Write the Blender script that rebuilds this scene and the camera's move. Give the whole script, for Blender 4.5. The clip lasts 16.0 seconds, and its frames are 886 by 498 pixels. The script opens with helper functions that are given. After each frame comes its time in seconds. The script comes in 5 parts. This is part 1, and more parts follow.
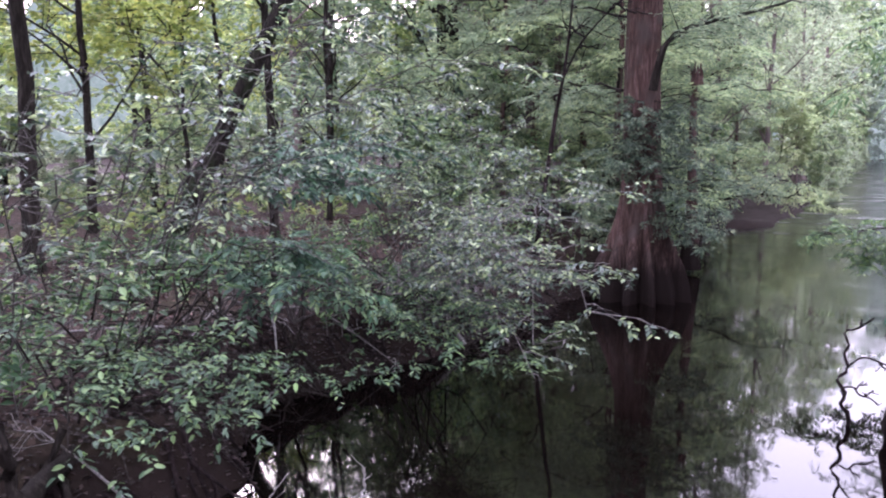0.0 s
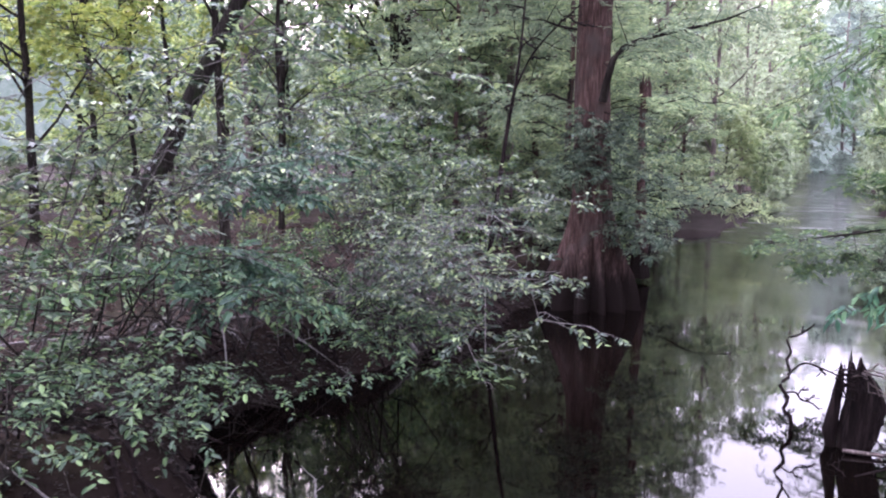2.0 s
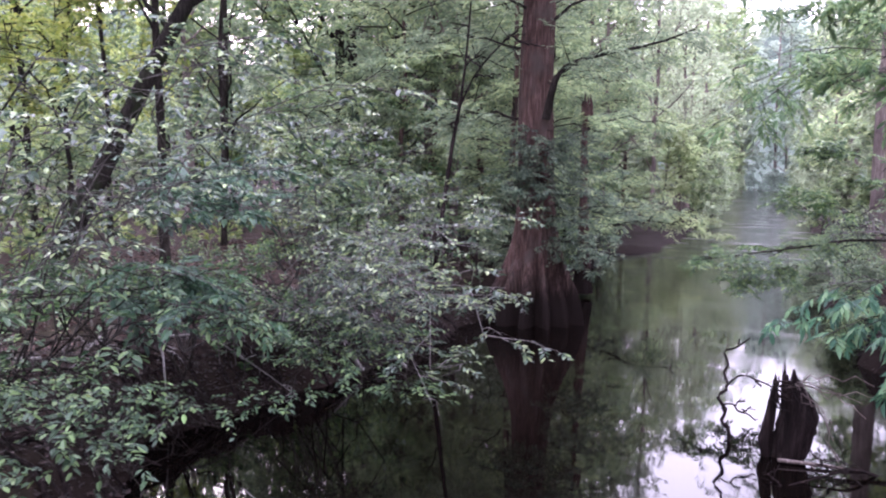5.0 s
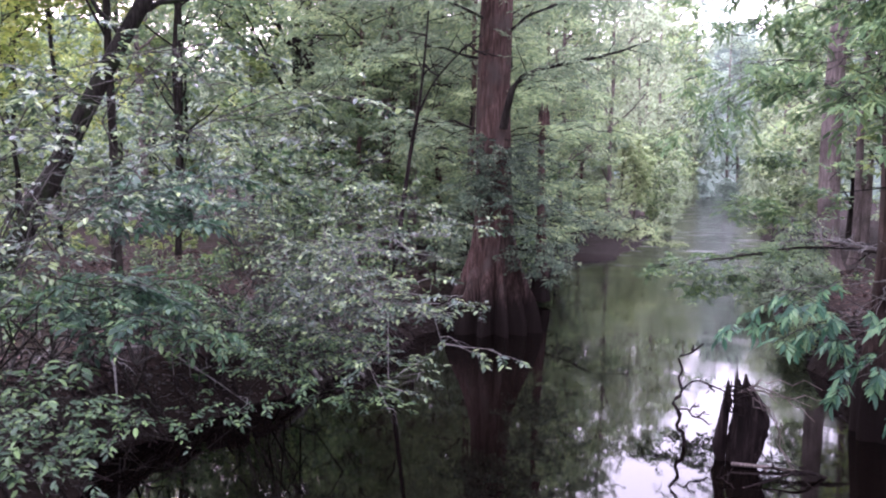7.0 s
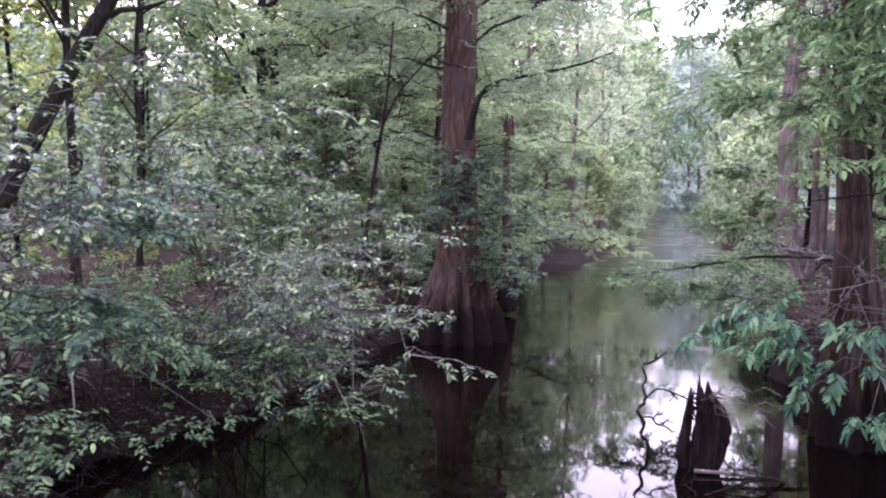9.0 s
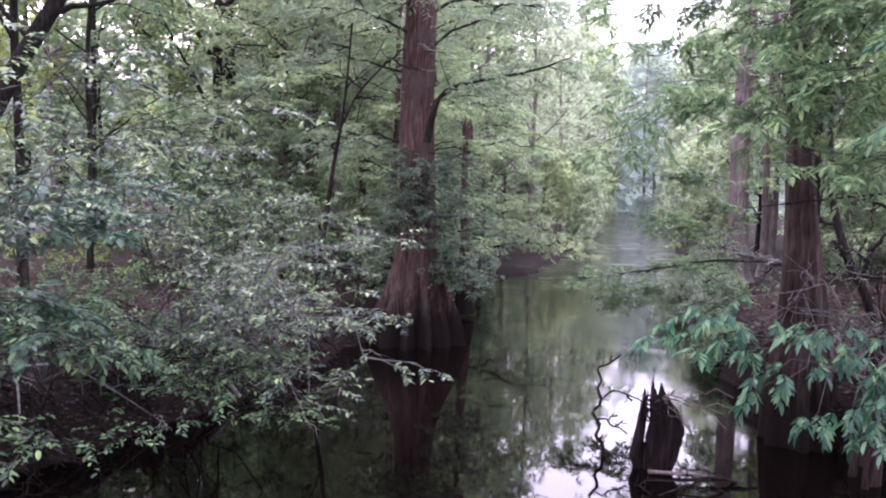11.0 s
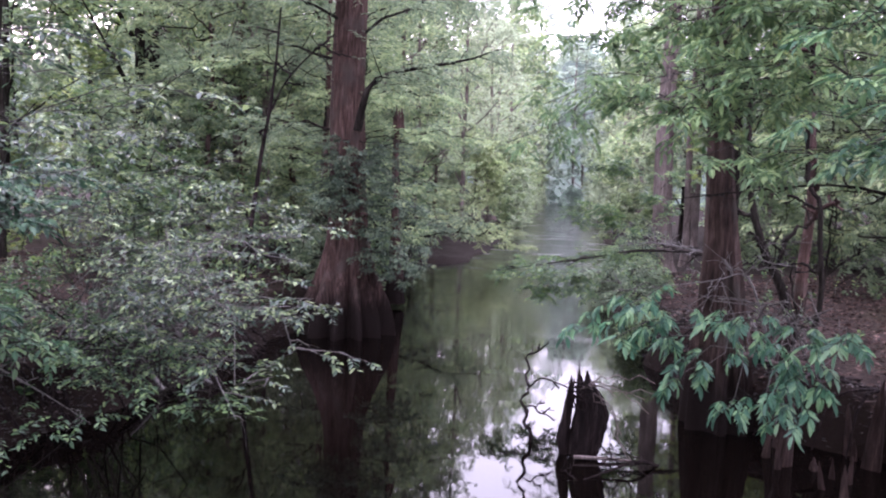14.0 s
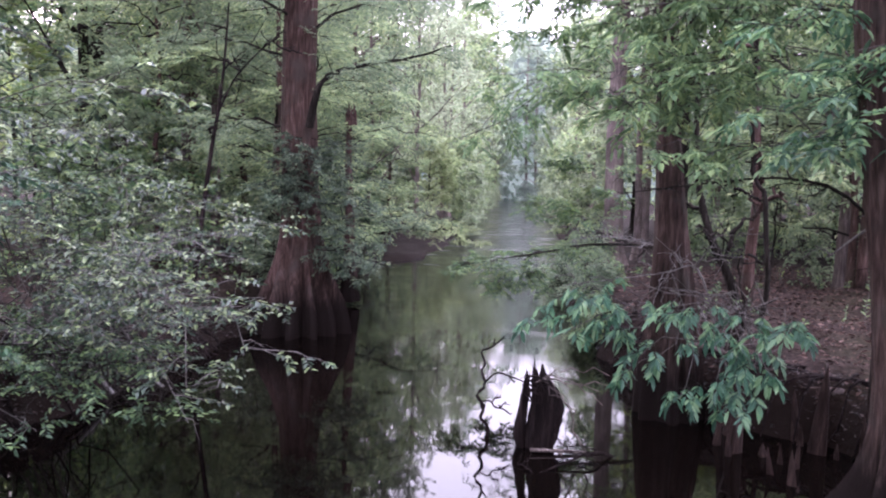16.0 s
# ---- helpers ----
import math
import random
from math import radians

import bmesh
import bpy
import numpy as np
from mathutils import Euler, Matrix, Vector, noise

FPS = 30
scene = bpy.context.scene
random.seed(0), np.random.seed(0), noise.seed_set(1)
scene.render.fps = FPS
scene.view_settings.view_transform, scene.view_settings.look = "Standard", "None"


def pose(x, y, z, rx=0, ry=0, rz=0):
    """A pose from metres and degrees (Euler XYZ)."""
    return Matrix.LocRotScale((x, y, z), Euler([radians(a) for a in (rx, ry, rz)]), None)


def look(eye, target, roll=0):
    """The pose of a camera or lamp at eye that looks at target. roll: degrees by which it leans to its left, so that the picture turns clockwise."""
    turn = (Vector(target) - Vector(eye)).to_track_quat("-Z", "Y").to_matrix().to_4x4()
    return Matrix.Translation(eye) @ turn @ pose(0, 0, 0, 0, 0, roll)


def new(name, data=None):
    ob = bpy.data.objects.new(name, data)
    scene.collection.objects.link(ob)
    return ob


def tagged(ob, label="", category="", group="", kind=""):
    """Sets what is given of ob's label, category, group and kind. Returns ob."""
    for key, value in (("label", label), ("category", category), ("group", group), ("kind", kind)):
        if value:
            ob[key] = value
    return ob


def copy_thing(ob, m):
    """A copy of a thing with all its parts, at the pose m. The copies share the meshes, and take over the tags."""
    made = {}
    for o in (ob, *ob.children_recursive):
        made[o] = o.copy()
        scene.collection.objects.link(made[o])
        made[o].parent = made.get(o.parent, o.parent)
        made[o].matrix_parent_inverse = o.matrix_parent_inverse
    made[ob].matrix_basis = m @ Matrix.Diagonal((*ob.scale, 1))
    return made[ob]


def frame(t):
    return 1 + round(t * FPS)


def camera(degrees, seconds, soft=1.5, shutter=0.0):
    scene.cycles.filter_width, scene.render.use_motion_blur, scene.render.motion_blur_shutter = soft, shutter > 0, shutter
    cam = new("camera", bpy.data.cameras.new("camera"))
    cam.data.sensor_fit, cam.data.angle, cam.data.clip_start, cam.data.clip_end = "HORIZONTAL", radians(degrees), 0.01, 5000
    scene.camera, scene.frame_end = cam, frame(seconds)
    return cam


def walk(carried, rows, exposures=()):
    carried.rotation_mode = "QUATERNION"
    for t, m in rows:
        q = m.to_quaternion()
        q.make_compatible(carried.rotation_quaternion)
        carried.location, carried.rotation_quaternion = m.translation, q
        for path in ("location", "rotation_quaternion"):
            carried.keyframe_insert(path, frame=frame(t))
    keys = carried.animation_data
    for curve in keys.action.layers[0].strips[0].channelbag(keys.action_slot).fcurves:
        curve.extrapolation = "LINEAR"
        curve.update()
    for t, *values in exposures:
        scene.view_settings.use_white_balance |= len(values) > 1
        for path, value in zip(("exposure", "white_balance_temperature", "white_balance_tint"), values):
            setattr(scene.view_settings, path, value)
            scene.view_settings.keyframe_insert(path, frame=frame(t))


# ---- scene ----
cam = camera(59.6, 16.0, 2.15)
PATH = [
    (0.0, -0.0321, -0.0242, 3.0016, 81.994, -0.013, 30.906),
    (0.5, -0.0302, -0.0237, 3.0021, 82.101, -0.120, 30.088),
    (1.0, -0.0282, -0.0230, 3.0025, 82.257, -0.115, 29.239),
    (1.5, -0.0263, -0.0223, 3.0028, 82.472, -0.353, 28.281),
    (2.0, -0.0243, -0.0213, 3.0030, 82.667, -0.456, 27.485),
    (2.5, -0.0223, -0.0203, 3.0031, 82.867, -0.408, 26.761),
    (3.0, -0.0204, -0.0191, 3.0032, 83.059, -0.357, 26.100),
    (3.5, -0.0184, -0.0178, 3.0032, 83.261, -0.344, 25.477),
    (4.0, -0.0164, -0.0163, 3.0032, 83.483, -0.618, 24.918),
    (6.5, -0.0062, -0.0071, 3.0017, 84.447, -0.730, 21.166),
    (7.0, -0.0041, -0.0049, 3.0012, 84.586, -0.882, 20.472),
    (7.5, -0.0021, -0.0025, 3.0007, 84.709, -0.980, 19.812),
    (8.0, 0.0000, 0.0000, 3.0000, 84.902, -0.813, 19.150),
    (8.5, 0.0021, 0.0026, 2.9993, 85.178, -0.748, 18.543),
    (9.0, 0.0042, 0.0054, 2.9985, 85.391, -0.917, 17.971),
    (11.5, 0.0148, 0.0212, 2.9934, 85.782, -1.408, 14.069),
    (12.0, 0.0170, 0.0248, 2.9921, 85.875, -1.442, 13.217),
    (12.5, 0.0191, 0.0284, 2.9908, 85.817, -1.596, 12.434),
    (13.0, 0.0213, 0.0323, 2.9894, 85.501, -1.693, 11.607),
    (13.5, 0.0235, 0.0362, 2.9880, 85.257, -1.765, 10.781),
    (14.0, 0.0257, 0.0403, 2.9865, 85.082, -1.983, 9.905),
    (14.5, 0.0279, 0.0445, 2.9848, 84.921, -1.844, 8.972),
    (15.0, 0.0301, 0.0489, 2.9832, 84.839, -1.656, 8.073),
    (15.5, 0.0324, 0.0533, 2.9814, 84.836, -1.613, 7.308),
    (16.0, 0.0346, 0.0579, 2.9796, 84.948, -1.420, 6.529),
]
walk(cam, [(row[0], pose(*row[1:])) for row in PATH], [(0.0, 2.43, 5760, 33), (3.0, 2.48, 5760, 34), (7.0, 2.41, 5780, 36), (9.0, 2.42, 5790, 36), (11.5, 2.42, 5810, 35), (14.0, 2.3, 5820, 33), (16.0, 2.31, 5820, 33)])

# ---- world and light: a bright overcast morning sky, the sun veiled behind the wood ----
world = bpy.data.worlds.new("overcast_sky")
scene.world = world
world.use_nodes = True
wn, wl = world.node_tree.nodes, world.node_tree.links
wn.clear()
sky = wn.new("ShaderNodeTexSky")
sky.sky_type = "NISHITA"
sky.sun_disc = False
sky.sun_elevation = radians(28)
sky.sun_rotation = radians(-50)
sky.air_density, sky.dust_density, sky.ozone_density = 1.0, 6.0, 1.0
veil = wn.new("ShaderNodeMixRGB")
veil.inputs[0].default_value = 0.7
veil.inputs[2].default_value = (23.0, 23.0, 24.0, 1)
wback = wn.new("ShaderNodeBackground")
wback.inputs[1].default_value = 0.15
wout = wn.new("ShaderNodeOutputWorld")
# an overcast sky is brighter overhead than at the horizon, where dawn still tints it
wco = wn.new("ShaderNodeTexCoord")
wsep = wn.new("ShaderNodeSeparateXYZ")
wmap = wn.new("ShaderNodeValToRGB")
wmap.color_ramp.elements.new(0.25)
for el, (place, tone) in zip(wmap.color_ramp.elements, ((0.0, (0.37, 0.295, 0.30)), (0.25, (0.47, 0.445, 0.45)), (0.8, (1.0, 1.0, 1.0)))):
    el.position, el.color = place, (*tone, 1)
wmul = wn.new("ShaderNodeMixRGB")
wmul.blend_type = "MULTIPLY"
wmul.inputs[0].default_value = 1.0
wl.new(wco.outputs["Generated"], wsep.inputs[0])
wl.new(wsep.outputs[2], wmap.inputs[0])
wl.new(sky.outputs[0], veil.inputs[1])
wl.new(veil.outputs[0], wmul.inputs[1])
wl.new(wmap.outputs[0], wmul.inputs[2])
wl.new(wmul.outputs[0], wback.inputs[0])
wl.new(wback.outputs[0], wout.inputs[0])

sun = new("sun", bpy.data.lights.new("sun", "SUN"))
sun.data.energy, sun.data.angle, sun.data.color = 0.6, radians(25), (1.0, 0.93, 0.85)
sun.matrix_world = look((-30, 25, 22), (0, 0, 0))


# ---- materials ----
def material(name):
    m = bpy.data.materials.new(name)
    m.use_nodes = True
    n, l = m.node_tree.nodes, m.node_tree.links
    n.clear()
    out = n.new("ShaderNodeOutputMaterial")
    return m, n, l, out


def ramp(n, stops):
    r = n.new("ShaderNodeValToRGB")
    el = r.color_ramp.elements
    while len(el) < len(stops):
        el.new(0.5)
    for e, (p, c) in zip(el, stops):
        e.position, e.color = p, (*c, 1)
    return r


def leaf_material(name, dark, mid, light, rough=0.42, through_light=0.35, gloss=0.5, single=False):
    m, n, l, out = material(name)
    geo = n.new("ShaderNodeNewGeometry")
    r = ramp(n, [(0.0, dark), (0.55, mid), (1.0, light)])
    chance = geo.outputs["Random Per Island"]
    if single:
        # leaves that are objects of their own differ one from another
        info, both = n.new("ShaderNodeObjectInfo"), n.new("ShaderNodeMath")
        both.operation = "ADD"
        l.new(chance, both.inputs[0])
        l.new(info.outputs["Random"], both.inputs[1])
        wrap = n.new("ShaderNodeMath")
        wrap.operation = "FRACT"
        l.new(both.outputs[0], wrap.inputs[0])
        chance = wrap.outputs[0]
    l.new(chance, r.inputs[0])
    tex = n.new("ShaderNodeTexNoise")
    tex.inputs["Scale"].default_value = 0.6
    coord = n.new("ShaderNodeTexCoord")
    l.new(coord.outputs["Object"], tex.inputs["Vector"])
    hsv = n.new("ShaderNodeHueSaturation")
    hsv.inputs["Saturation"].default_value = 0.95
    mapr = n.new("ShaderNodeMapRange")
    mapr.inputs[1].default_value, mapr.inputs[2].default_value = 0.3, 0.7
    mapr.inputs[3].default_value, mapr.inputs[4].default_value = 0.7, 1.3
    l.new(tex.outputs[0], mapr.inputs[0])
    l.new(mapr.outputs[0], hsv.inputs["Value"])
    l.new(r.outputs[0], hsv.inputs["Color"])
    p = n.new("ShaderNodeBsdfPrincipled")
    p.inputs["Roughness"].default_value = rough
    p.inputs["Specular IOR Level"].default_value = gloss
    l.new(hsv.outputs[0], p.inputs["Base Color"])
    tr = n.new("ShaderNodeBsdfTranslucent")
    bright = n.new("ShaderNodeHueSaturation")
    bright.inputs["Value"].default_value = 1.55
    bright.inputs["Hue"].default_value = 0.485
    l.new(hsv.outputs[0], bright.inputs["Color"])
    l.new(bright.outputs[0], tr.inputs[0])
    mix = n.new("ShaderNodeMixShader")
    mix.inputs[0].default_value = through_light
    l.new(p.outputs[0], mix.inputs[1])
    l.new(tr.outputs[0], mix.inputs[2])
    l.new(mix.outputs[0], out.inputs[0])
    return m


def bark_material(name, dark, mid, light, scale=5.0, stretch=0.12, bump=0.7, moss=None, flood_shade=None):
    m, n, l, out = material(name)
    coord = n.new("ShaderNodeTexCoord")
    mp = n.new("ShaderNodeMapping")
    mp.inputs["Scale"].default_value = (1, 1, stretch)
    l.new(coord.outputs["Object"], mp.inputs[0])
    t1 = n.new("ShaderNodeTexNoise")
    t1.inputs["Scale"].default_value, t1.inputs["Detail"].default_value = scale * 4, 8
    t1.inputs["Roughness"].default_value = 0.65
    t1.inputs["Distortion"].default_value = 0.25
    l.new(mp.outputs[0], t1.inputs["Vector"])
    t2 = n.new("ShaderNodeTexNoise")
    t2.inputs["Scale"].default_value, t2.inputs["Detail"].default_value = scale * 0.3, 3
    l.new(coord.outputs["Object"], t2.inputs["Vector"])
    r = ramp(n, [(0.3, dark), (0.5, mid), (0.72, light)])
    l.new(t1.outputs[0], r.inputs[0])
    hsv = n.new("ShaderNodeHueSaturation")
    mapr = n.new("ShaderNodeMapRange")
    mapr.inputs[1].default_value, mapr.inputs[2].default_value = 0.3, 0.7
    mapr.inputs[3].default_value, mapr.inputs[4].default_value = 0.65, 1.3
    l.new(t2.outputs[0], mapr.inputs[0])
    l.new(mapr.outputs[0], hsv.inputs["Value"])
    l.new(r.outputs[0], hsv.inputs["Color"])
    colour = hsv.outputs[0]
    if moss:
        t3 = n.new("ShaderNodeTexNoise")
        t3.inputs["Scale"].default_value, t3.inputs["Detail"].default_value = 2.2, 6
        l.new(coord.outputs["Object"], t3.inputs["Vector"])
        mr = ramp(n, [(0.52, (0, 0, 0)), (0.66, (0.8, 0.8, 0.8))])
        l.new(t3.outputs[0], mr.inputs[0])
        mx = n.new("ShaderNodeMixRGB")
        mx.inputs[2].default_value = (*moss, 1)
        l.new(mr.outputs[0], mx.inputs[0])
        l.new(colour, mx.inputs[1])
        colour = mx.outputs[0]
    if flood_shade:
        # the high-water stain on the wood, ragged-edged; its black also holds the foot's shade
        sep = n.new("ShaderNodeSeparateXYZ")
        l.new(coord.outputs["Object"], sep.inputs[0])
        add = n.new("ShaderNodeMath")
        add.operation = "MULTIPLY_ADD"
        add.inputs[1].default_value = 0.9
        l.new(t1.outputs[0], add.inputs[0])
        l.new(sep.outputs[2], add.inputs[2])
        fr = ramp(n, [(0.0, (1, 1, 1)), (1.0, (0, 0, 0))])
        mr2 = n.new("ShaderNodeMapRange")
        mr2.inputs[1].default_value, mr2.inputs[2].default_value = flood_shade + 0.2, flood_shade + 0.8
        l.new(add.outputs[0], mr2.inputs[0])
        l.new(mr2.outputs[0], fr.inputs[0])
        mx2 = n.new("ShaderNodeMixRGB")
        mx2.inputs[2].default_value = (0.008, 0.0055, 0.005, 1)
        l.new(fr.outputs[0], mx2.inputs[0])
        l.new(colour, mx2.inputs[1])
        colour = mx2.outputs[0]
    p = n.new("ShaderNodeBsdfPrincipled")
    p.inputs["Roughness"].default_value = 0.85
    p.inputs["Specular IOR Level"].default_value = 0.06
    b = n.new("ShaderNodeBump")
    b.inputs["Strength"].default_value, b.inputs["Distance"].default_value = bump, 0.03
    l.new(t1.outputs[0], b.inputs["Height"])
    l.new(b.outputs[0], p.inputs["Normal"])
    l.new(colour, p.inputs["Base Color"])
    l.new(p.outputs[0], out.inputs[0])
    return m


def ground_material():
    m, n, l, out = material("leaf_littered_earth")
    coord = n.new("ShaderNodeTexCoord")
    t1 = n.new("ShaderNodeTexNoise")
    t1.inputs["Scale"].default_value, t1.inputs["Detail"].default_value = 14.0, 9
    l.new(coord.outputs["Object"], t1.inputs["Vector"])
    v = n.new("ShaderNodeTexVoronoi")
    v.inputs["Scale"].default_value = 16.0
    l.new(coord.outputs["Object"], v.inputs["Vector"])
    t2 = n.new("ShaderNodeTexNoise")
    t2.inputs["Scale"].default_value, t2.inputs["Detail"].default_value = 0.5, 4
    l.new(coord.outputs["Object"], t2.inputs["Vector"])
    r = ramp(n, [(0.25, (0.006, 0.004, 0.004)), (0.5, (0.02, 0.013, 0.0115)), (0.75, (0.06, 0.039, 0.034))])
    mixv = n.new("ShaderNodeMixRGB")
    mixv.inputs[0].default_value = 0.22
    l.new(t1.outputs[0], mixv.inputs[1])
    l.new(v.outputs["Color"], mixv.inputs[2])
    l.new(mixv.outputs[0], r.inputs[0])
    gr = ramp(n, [(0.52, (0, 0, 0)), (0.7, (0.15, 0.15, 0.15))])
    l.new(t2.outputs[0], gr.inputs[0])
    mx = n.new("ShaderNodeMixRGB")
    mx.inputs[2].default_value = (0.05, 0.06, 0.02, 1)
    l.new(gr.outputs[0], mx.inputs[0])
    l.new(r.outputs[0], mx.inputs[1])
    p = n.new("ShaderNodeBsdfPrincipled")
    p.inputs["Roughness"].default_value = 0.9
    p.inputs["Specular IOR Level"].default_value = 0.05
    b = n.new("ShaderNodeBump")
    b.inputs["Strength"].default_value, b.inputs["Distance"].default_value = 0.8, 0.04
    l.new(mixv.outputs[0], b.inputs["Height"])
    l.new(b.outputs[0], p.inputs["Normal"])
    # wet mud along the water, its black also holding the bank's shade; ragged upper edge
    sep = n.new("ShaderNodeSeparateXYZ")
    l.new(coord.outputs["Object"], sep.inputs[0])
    t3 = n.new("ShaderNodeTexNoise")
    t3.inputs["Scale"].default_value, t3.inputs["Detail"].default_value = 2.5, 6
    l.new(coord.outputs["Object"], t3.inputs["Vector"])
    add = n.new("ShaderNodeMath")
    add.operation = "MULTIPLY_ADD"
    add.inputs[1].default_value = 0.8
    l.new(t3.outputs[0], add.inputs[0])
    l.new(sep.outputs[2], add.inputs[2])
    mud_shade = n.new("ShaderNodeMapRange")
    mud_shade.inputs[1].default_value, mud_shade.inputs[2].default_value = 0.85, 1.25
    l.new(add.outputs[0], mud_shade.inputs[0])
    shaded_mud = n.new("ShaderNodeMixRGB")
    shaded_mud.inputs[1].default_value = (0.013, 0.009, 0.0078, 1)
    l.new(mud_shade.outputs[0], shaded_mud.inputs[0])
    l.new(mx.outputs[0], shaded_mud.inputs[2])
    l.new(shaded_mud.outputs[0], p.inputs["Base Color"])
    l.new(p.outputs[0], out.inputs[0])
    return m


def water_material():
    m, n, l, out = material("dark_still_creek_water")
    coord = n.new("ShaderNodeTexCoord")
    t1 = n.new("ShaderNodeTexNoise")
    t1.inputs["Scale"].default_value, t1.inputs["Detail"].default_value = 1.3, 3
    l.new(coord.outputs["Object"], t1.inputs["Vector"])
    p = n.new("ShaderNodeBsdfPrincipled")
    p.inputs["Base Color"].default_value = (0.0018, 0.0012, 0.001, 1)
    p.inputs["IOR"].default_value = 1.33
    p.inputs["Specular IOR Level"].default_value = 0.42
    # glassy in the near pool; rougher farther up the creek, imitating mist over it
    sep = n.new("ShaderNodeSeparateXYZ")
    l.new(coord.outputs["Object"], sep.inputs[0])
    mp = n.new("ShaderNodeMapping")
    mp.inputs["Scale"].default_value = (0.25, 0.6, 1)
    l.new(coord.outputs["Object"], mp.inputs[0])
    t2 = n.new("ShaderNodeTexNoise")
    t2.inputs["Scale"].default_value, t2.inputs["Detail"].default_value = 1.0, 4
    l.new(mp.outputs[0], t2.inputs["Vector"])
    add = n.new("ShaderNodeMath")
    add.operation = "MULTIPLY_ADD"
    add.inputs[1].default_value = 24.0
    l.new(t2.outputs[0], add.inputs[0])
    l.new(sep.outputs[1], add.inputs[2])
    mr = n.new("ShaderNodeMapRange")
    mr.inputs[1].default_value, mr.inputs[2].default_value = 22.0, 44.0
    mr.inputs[3].default_value, mr.inputs[4].default_value = 0.03, 0.2
    l.new(add.outputs[0], mr.inputs[0])
    # long streaks of smoother and rougher water across the creek
    mp3 = n.new("ShaderNodeMapping")
    mp3.inputs["Scale"].default_value = (0.35, 1.6, 1)
    l.new(coord.outputs["Object"], mp3.inputs[0])
    t3 = n.new("ShaderNodeTexNoise")
    t3.inputs["Scale"].default_value, t3.inputs["Detail"].default_value = 1.0, 5
    l.new(mp3.outputs[0], t3.inputs["Vector"])
    streak = n.new("ShaderNodeMapRange")
    streak.inputs[1].default_value, streak.inputs[2].default_value = 0.35, 0.65
    streak.inputs[3].default_value, streak.inputs[4].default_value = 0.45, 1.5
    l.new(t3.outputs[0], streak.inputs[0])
    rough = n.new("ShaderNodeMath")
    rough.operation = "MULTIPLY"
    l.new(mr.outputs[0], rough.inputs[0])
    l.new(streak.outputs[0], rough.inputs[1])
    l.new(rough.outputs[0], p.inputs["Roughness"])
    mp4 = n.new("ShaderNodeMapping")
    mp4.inputs["Scale"].default_value = (1.5, 5.0, 1)
    l.new(coord.outputs["Object"], mp4.inputs[0])
    t4 = n.new("ShaderNodeTexNoise")
    t4.inputs["Scale"].default_value, t4.inputs["Detail"].default_value = 1.0, 4
    l.new(mp4.outputs[0], t4.inputs["Vector"])
    wave = n.new("ShaderNodeMath")
    wave.operation = "MULTIPLY_ADD"
    l.new(t4.outputs[0], wave.inputs[0])
    l.new(mr.outputs[0], wave.inputs[1])
    l.new(t1.outputs[0], wave.inputs[2])
    b = n.new("ShaderNodeBump")
    b.inputs["Strength"].default_value, b.inputs["Distance"].default_value = 0.085, 0.02
    l.new(wave.outputs[0], b.inputs["Height"])
    l.new(b.outputs[0], p.inputs["Normal"])
    l.new(p.outputs[0], out.inputs[0])
    return m


LEAF_SHRUB = leaf_material("glossy_shrub_leaf", (0.011, 0.027, 0.016), (0.03, 0.06, 0.032), (0.235, 0.31, 0.125), 0.34, 0.3, 0.5)
LEAF_BRIGHT = leaf_material("fresh_broad_leaf", (0.028, 0.065, 0.03), (0.06, 0.12, 0.045), (0.16, 0.24, 0.07), 0.36, 0.4)
LEAF_WOOD = leaf_material("woodland_leaf", (0.045, 0.082, 0.042), (0.088, 0.145, 0.064), (0.17, 0.235, 0.085), 0.45, 0.48)
LEAF_YELLOW = leaf_material("yellow_green_maple_leaf", (0.08, 0.13, 0.022), (0.15, 0.2, 0.035), (0.26, 0.29, 0.06), 0.45, 0.5)
LEAF_FRESH = leaf_material("fresh_low_shrub_leaf", (0.015, 0.038, 0.018), (0.037, 0.08, 0.033), (0.13, 0.21, 0.07), 0.42, 0.36, 0.4)
LEAF_LOW = leaf_material("low_shrub_leaf", (0.012, 0.034, 0.014), (0.028, 0.066, 0.024), (0.08, 0.14, 0.042), 0.5, 0.34, 0.2)
# the next two leaves carry the far mist in their base colour
LEAF_MISTY = leaf_material("mist_paled_far_leaf", (0.185, 0.235, 0.19), (0.23, 0.285, 0.225), (0.275, 0.33, 0.255), 0.65, 0.55, 0.15)
LEAF_MIST_WHITE = leaf_material("mist_whitened_leaf", (0.3, 0.36, 0.32), (0.36, 0.42, 0.37), (0.42, 0.48, 0.42), 0.65, 0.55, 0.15)
# greyed and lightened in colour, for haze among the mid-distance trees
LEAF_HAZE = leaf_material("haze_greyed_wood_leaf", (0.085, 0.125, 0.075), (0.13, 0.18, 0.105), (0.2, 0.26, 0.145), 0.55, 0.5, 0.25)
LEAF_DIM = leaf_material("dark_feathery_leaf", (0.028, 0.05, 0.034), (0.06, 0.093, 0.06), (0.15, 0.19, 0.115), 0.5, 0.4, 0.35)
LEAF_SPRING = leaf_material("light_spring_leaf", (0.16, 0.215, 0.1), (0.23, 0.285, 0.14), (0.31, 0.36, 0.19), 0.55, 0.55, 0.2)
LEAF_GLOW = leaf_material("yellowish_woodland_leaf", (0.06, 0.105, 0.032), (0.12, 0.175, 0.05), (0.22, 0.27, 0.08), 0.45, 0.5)
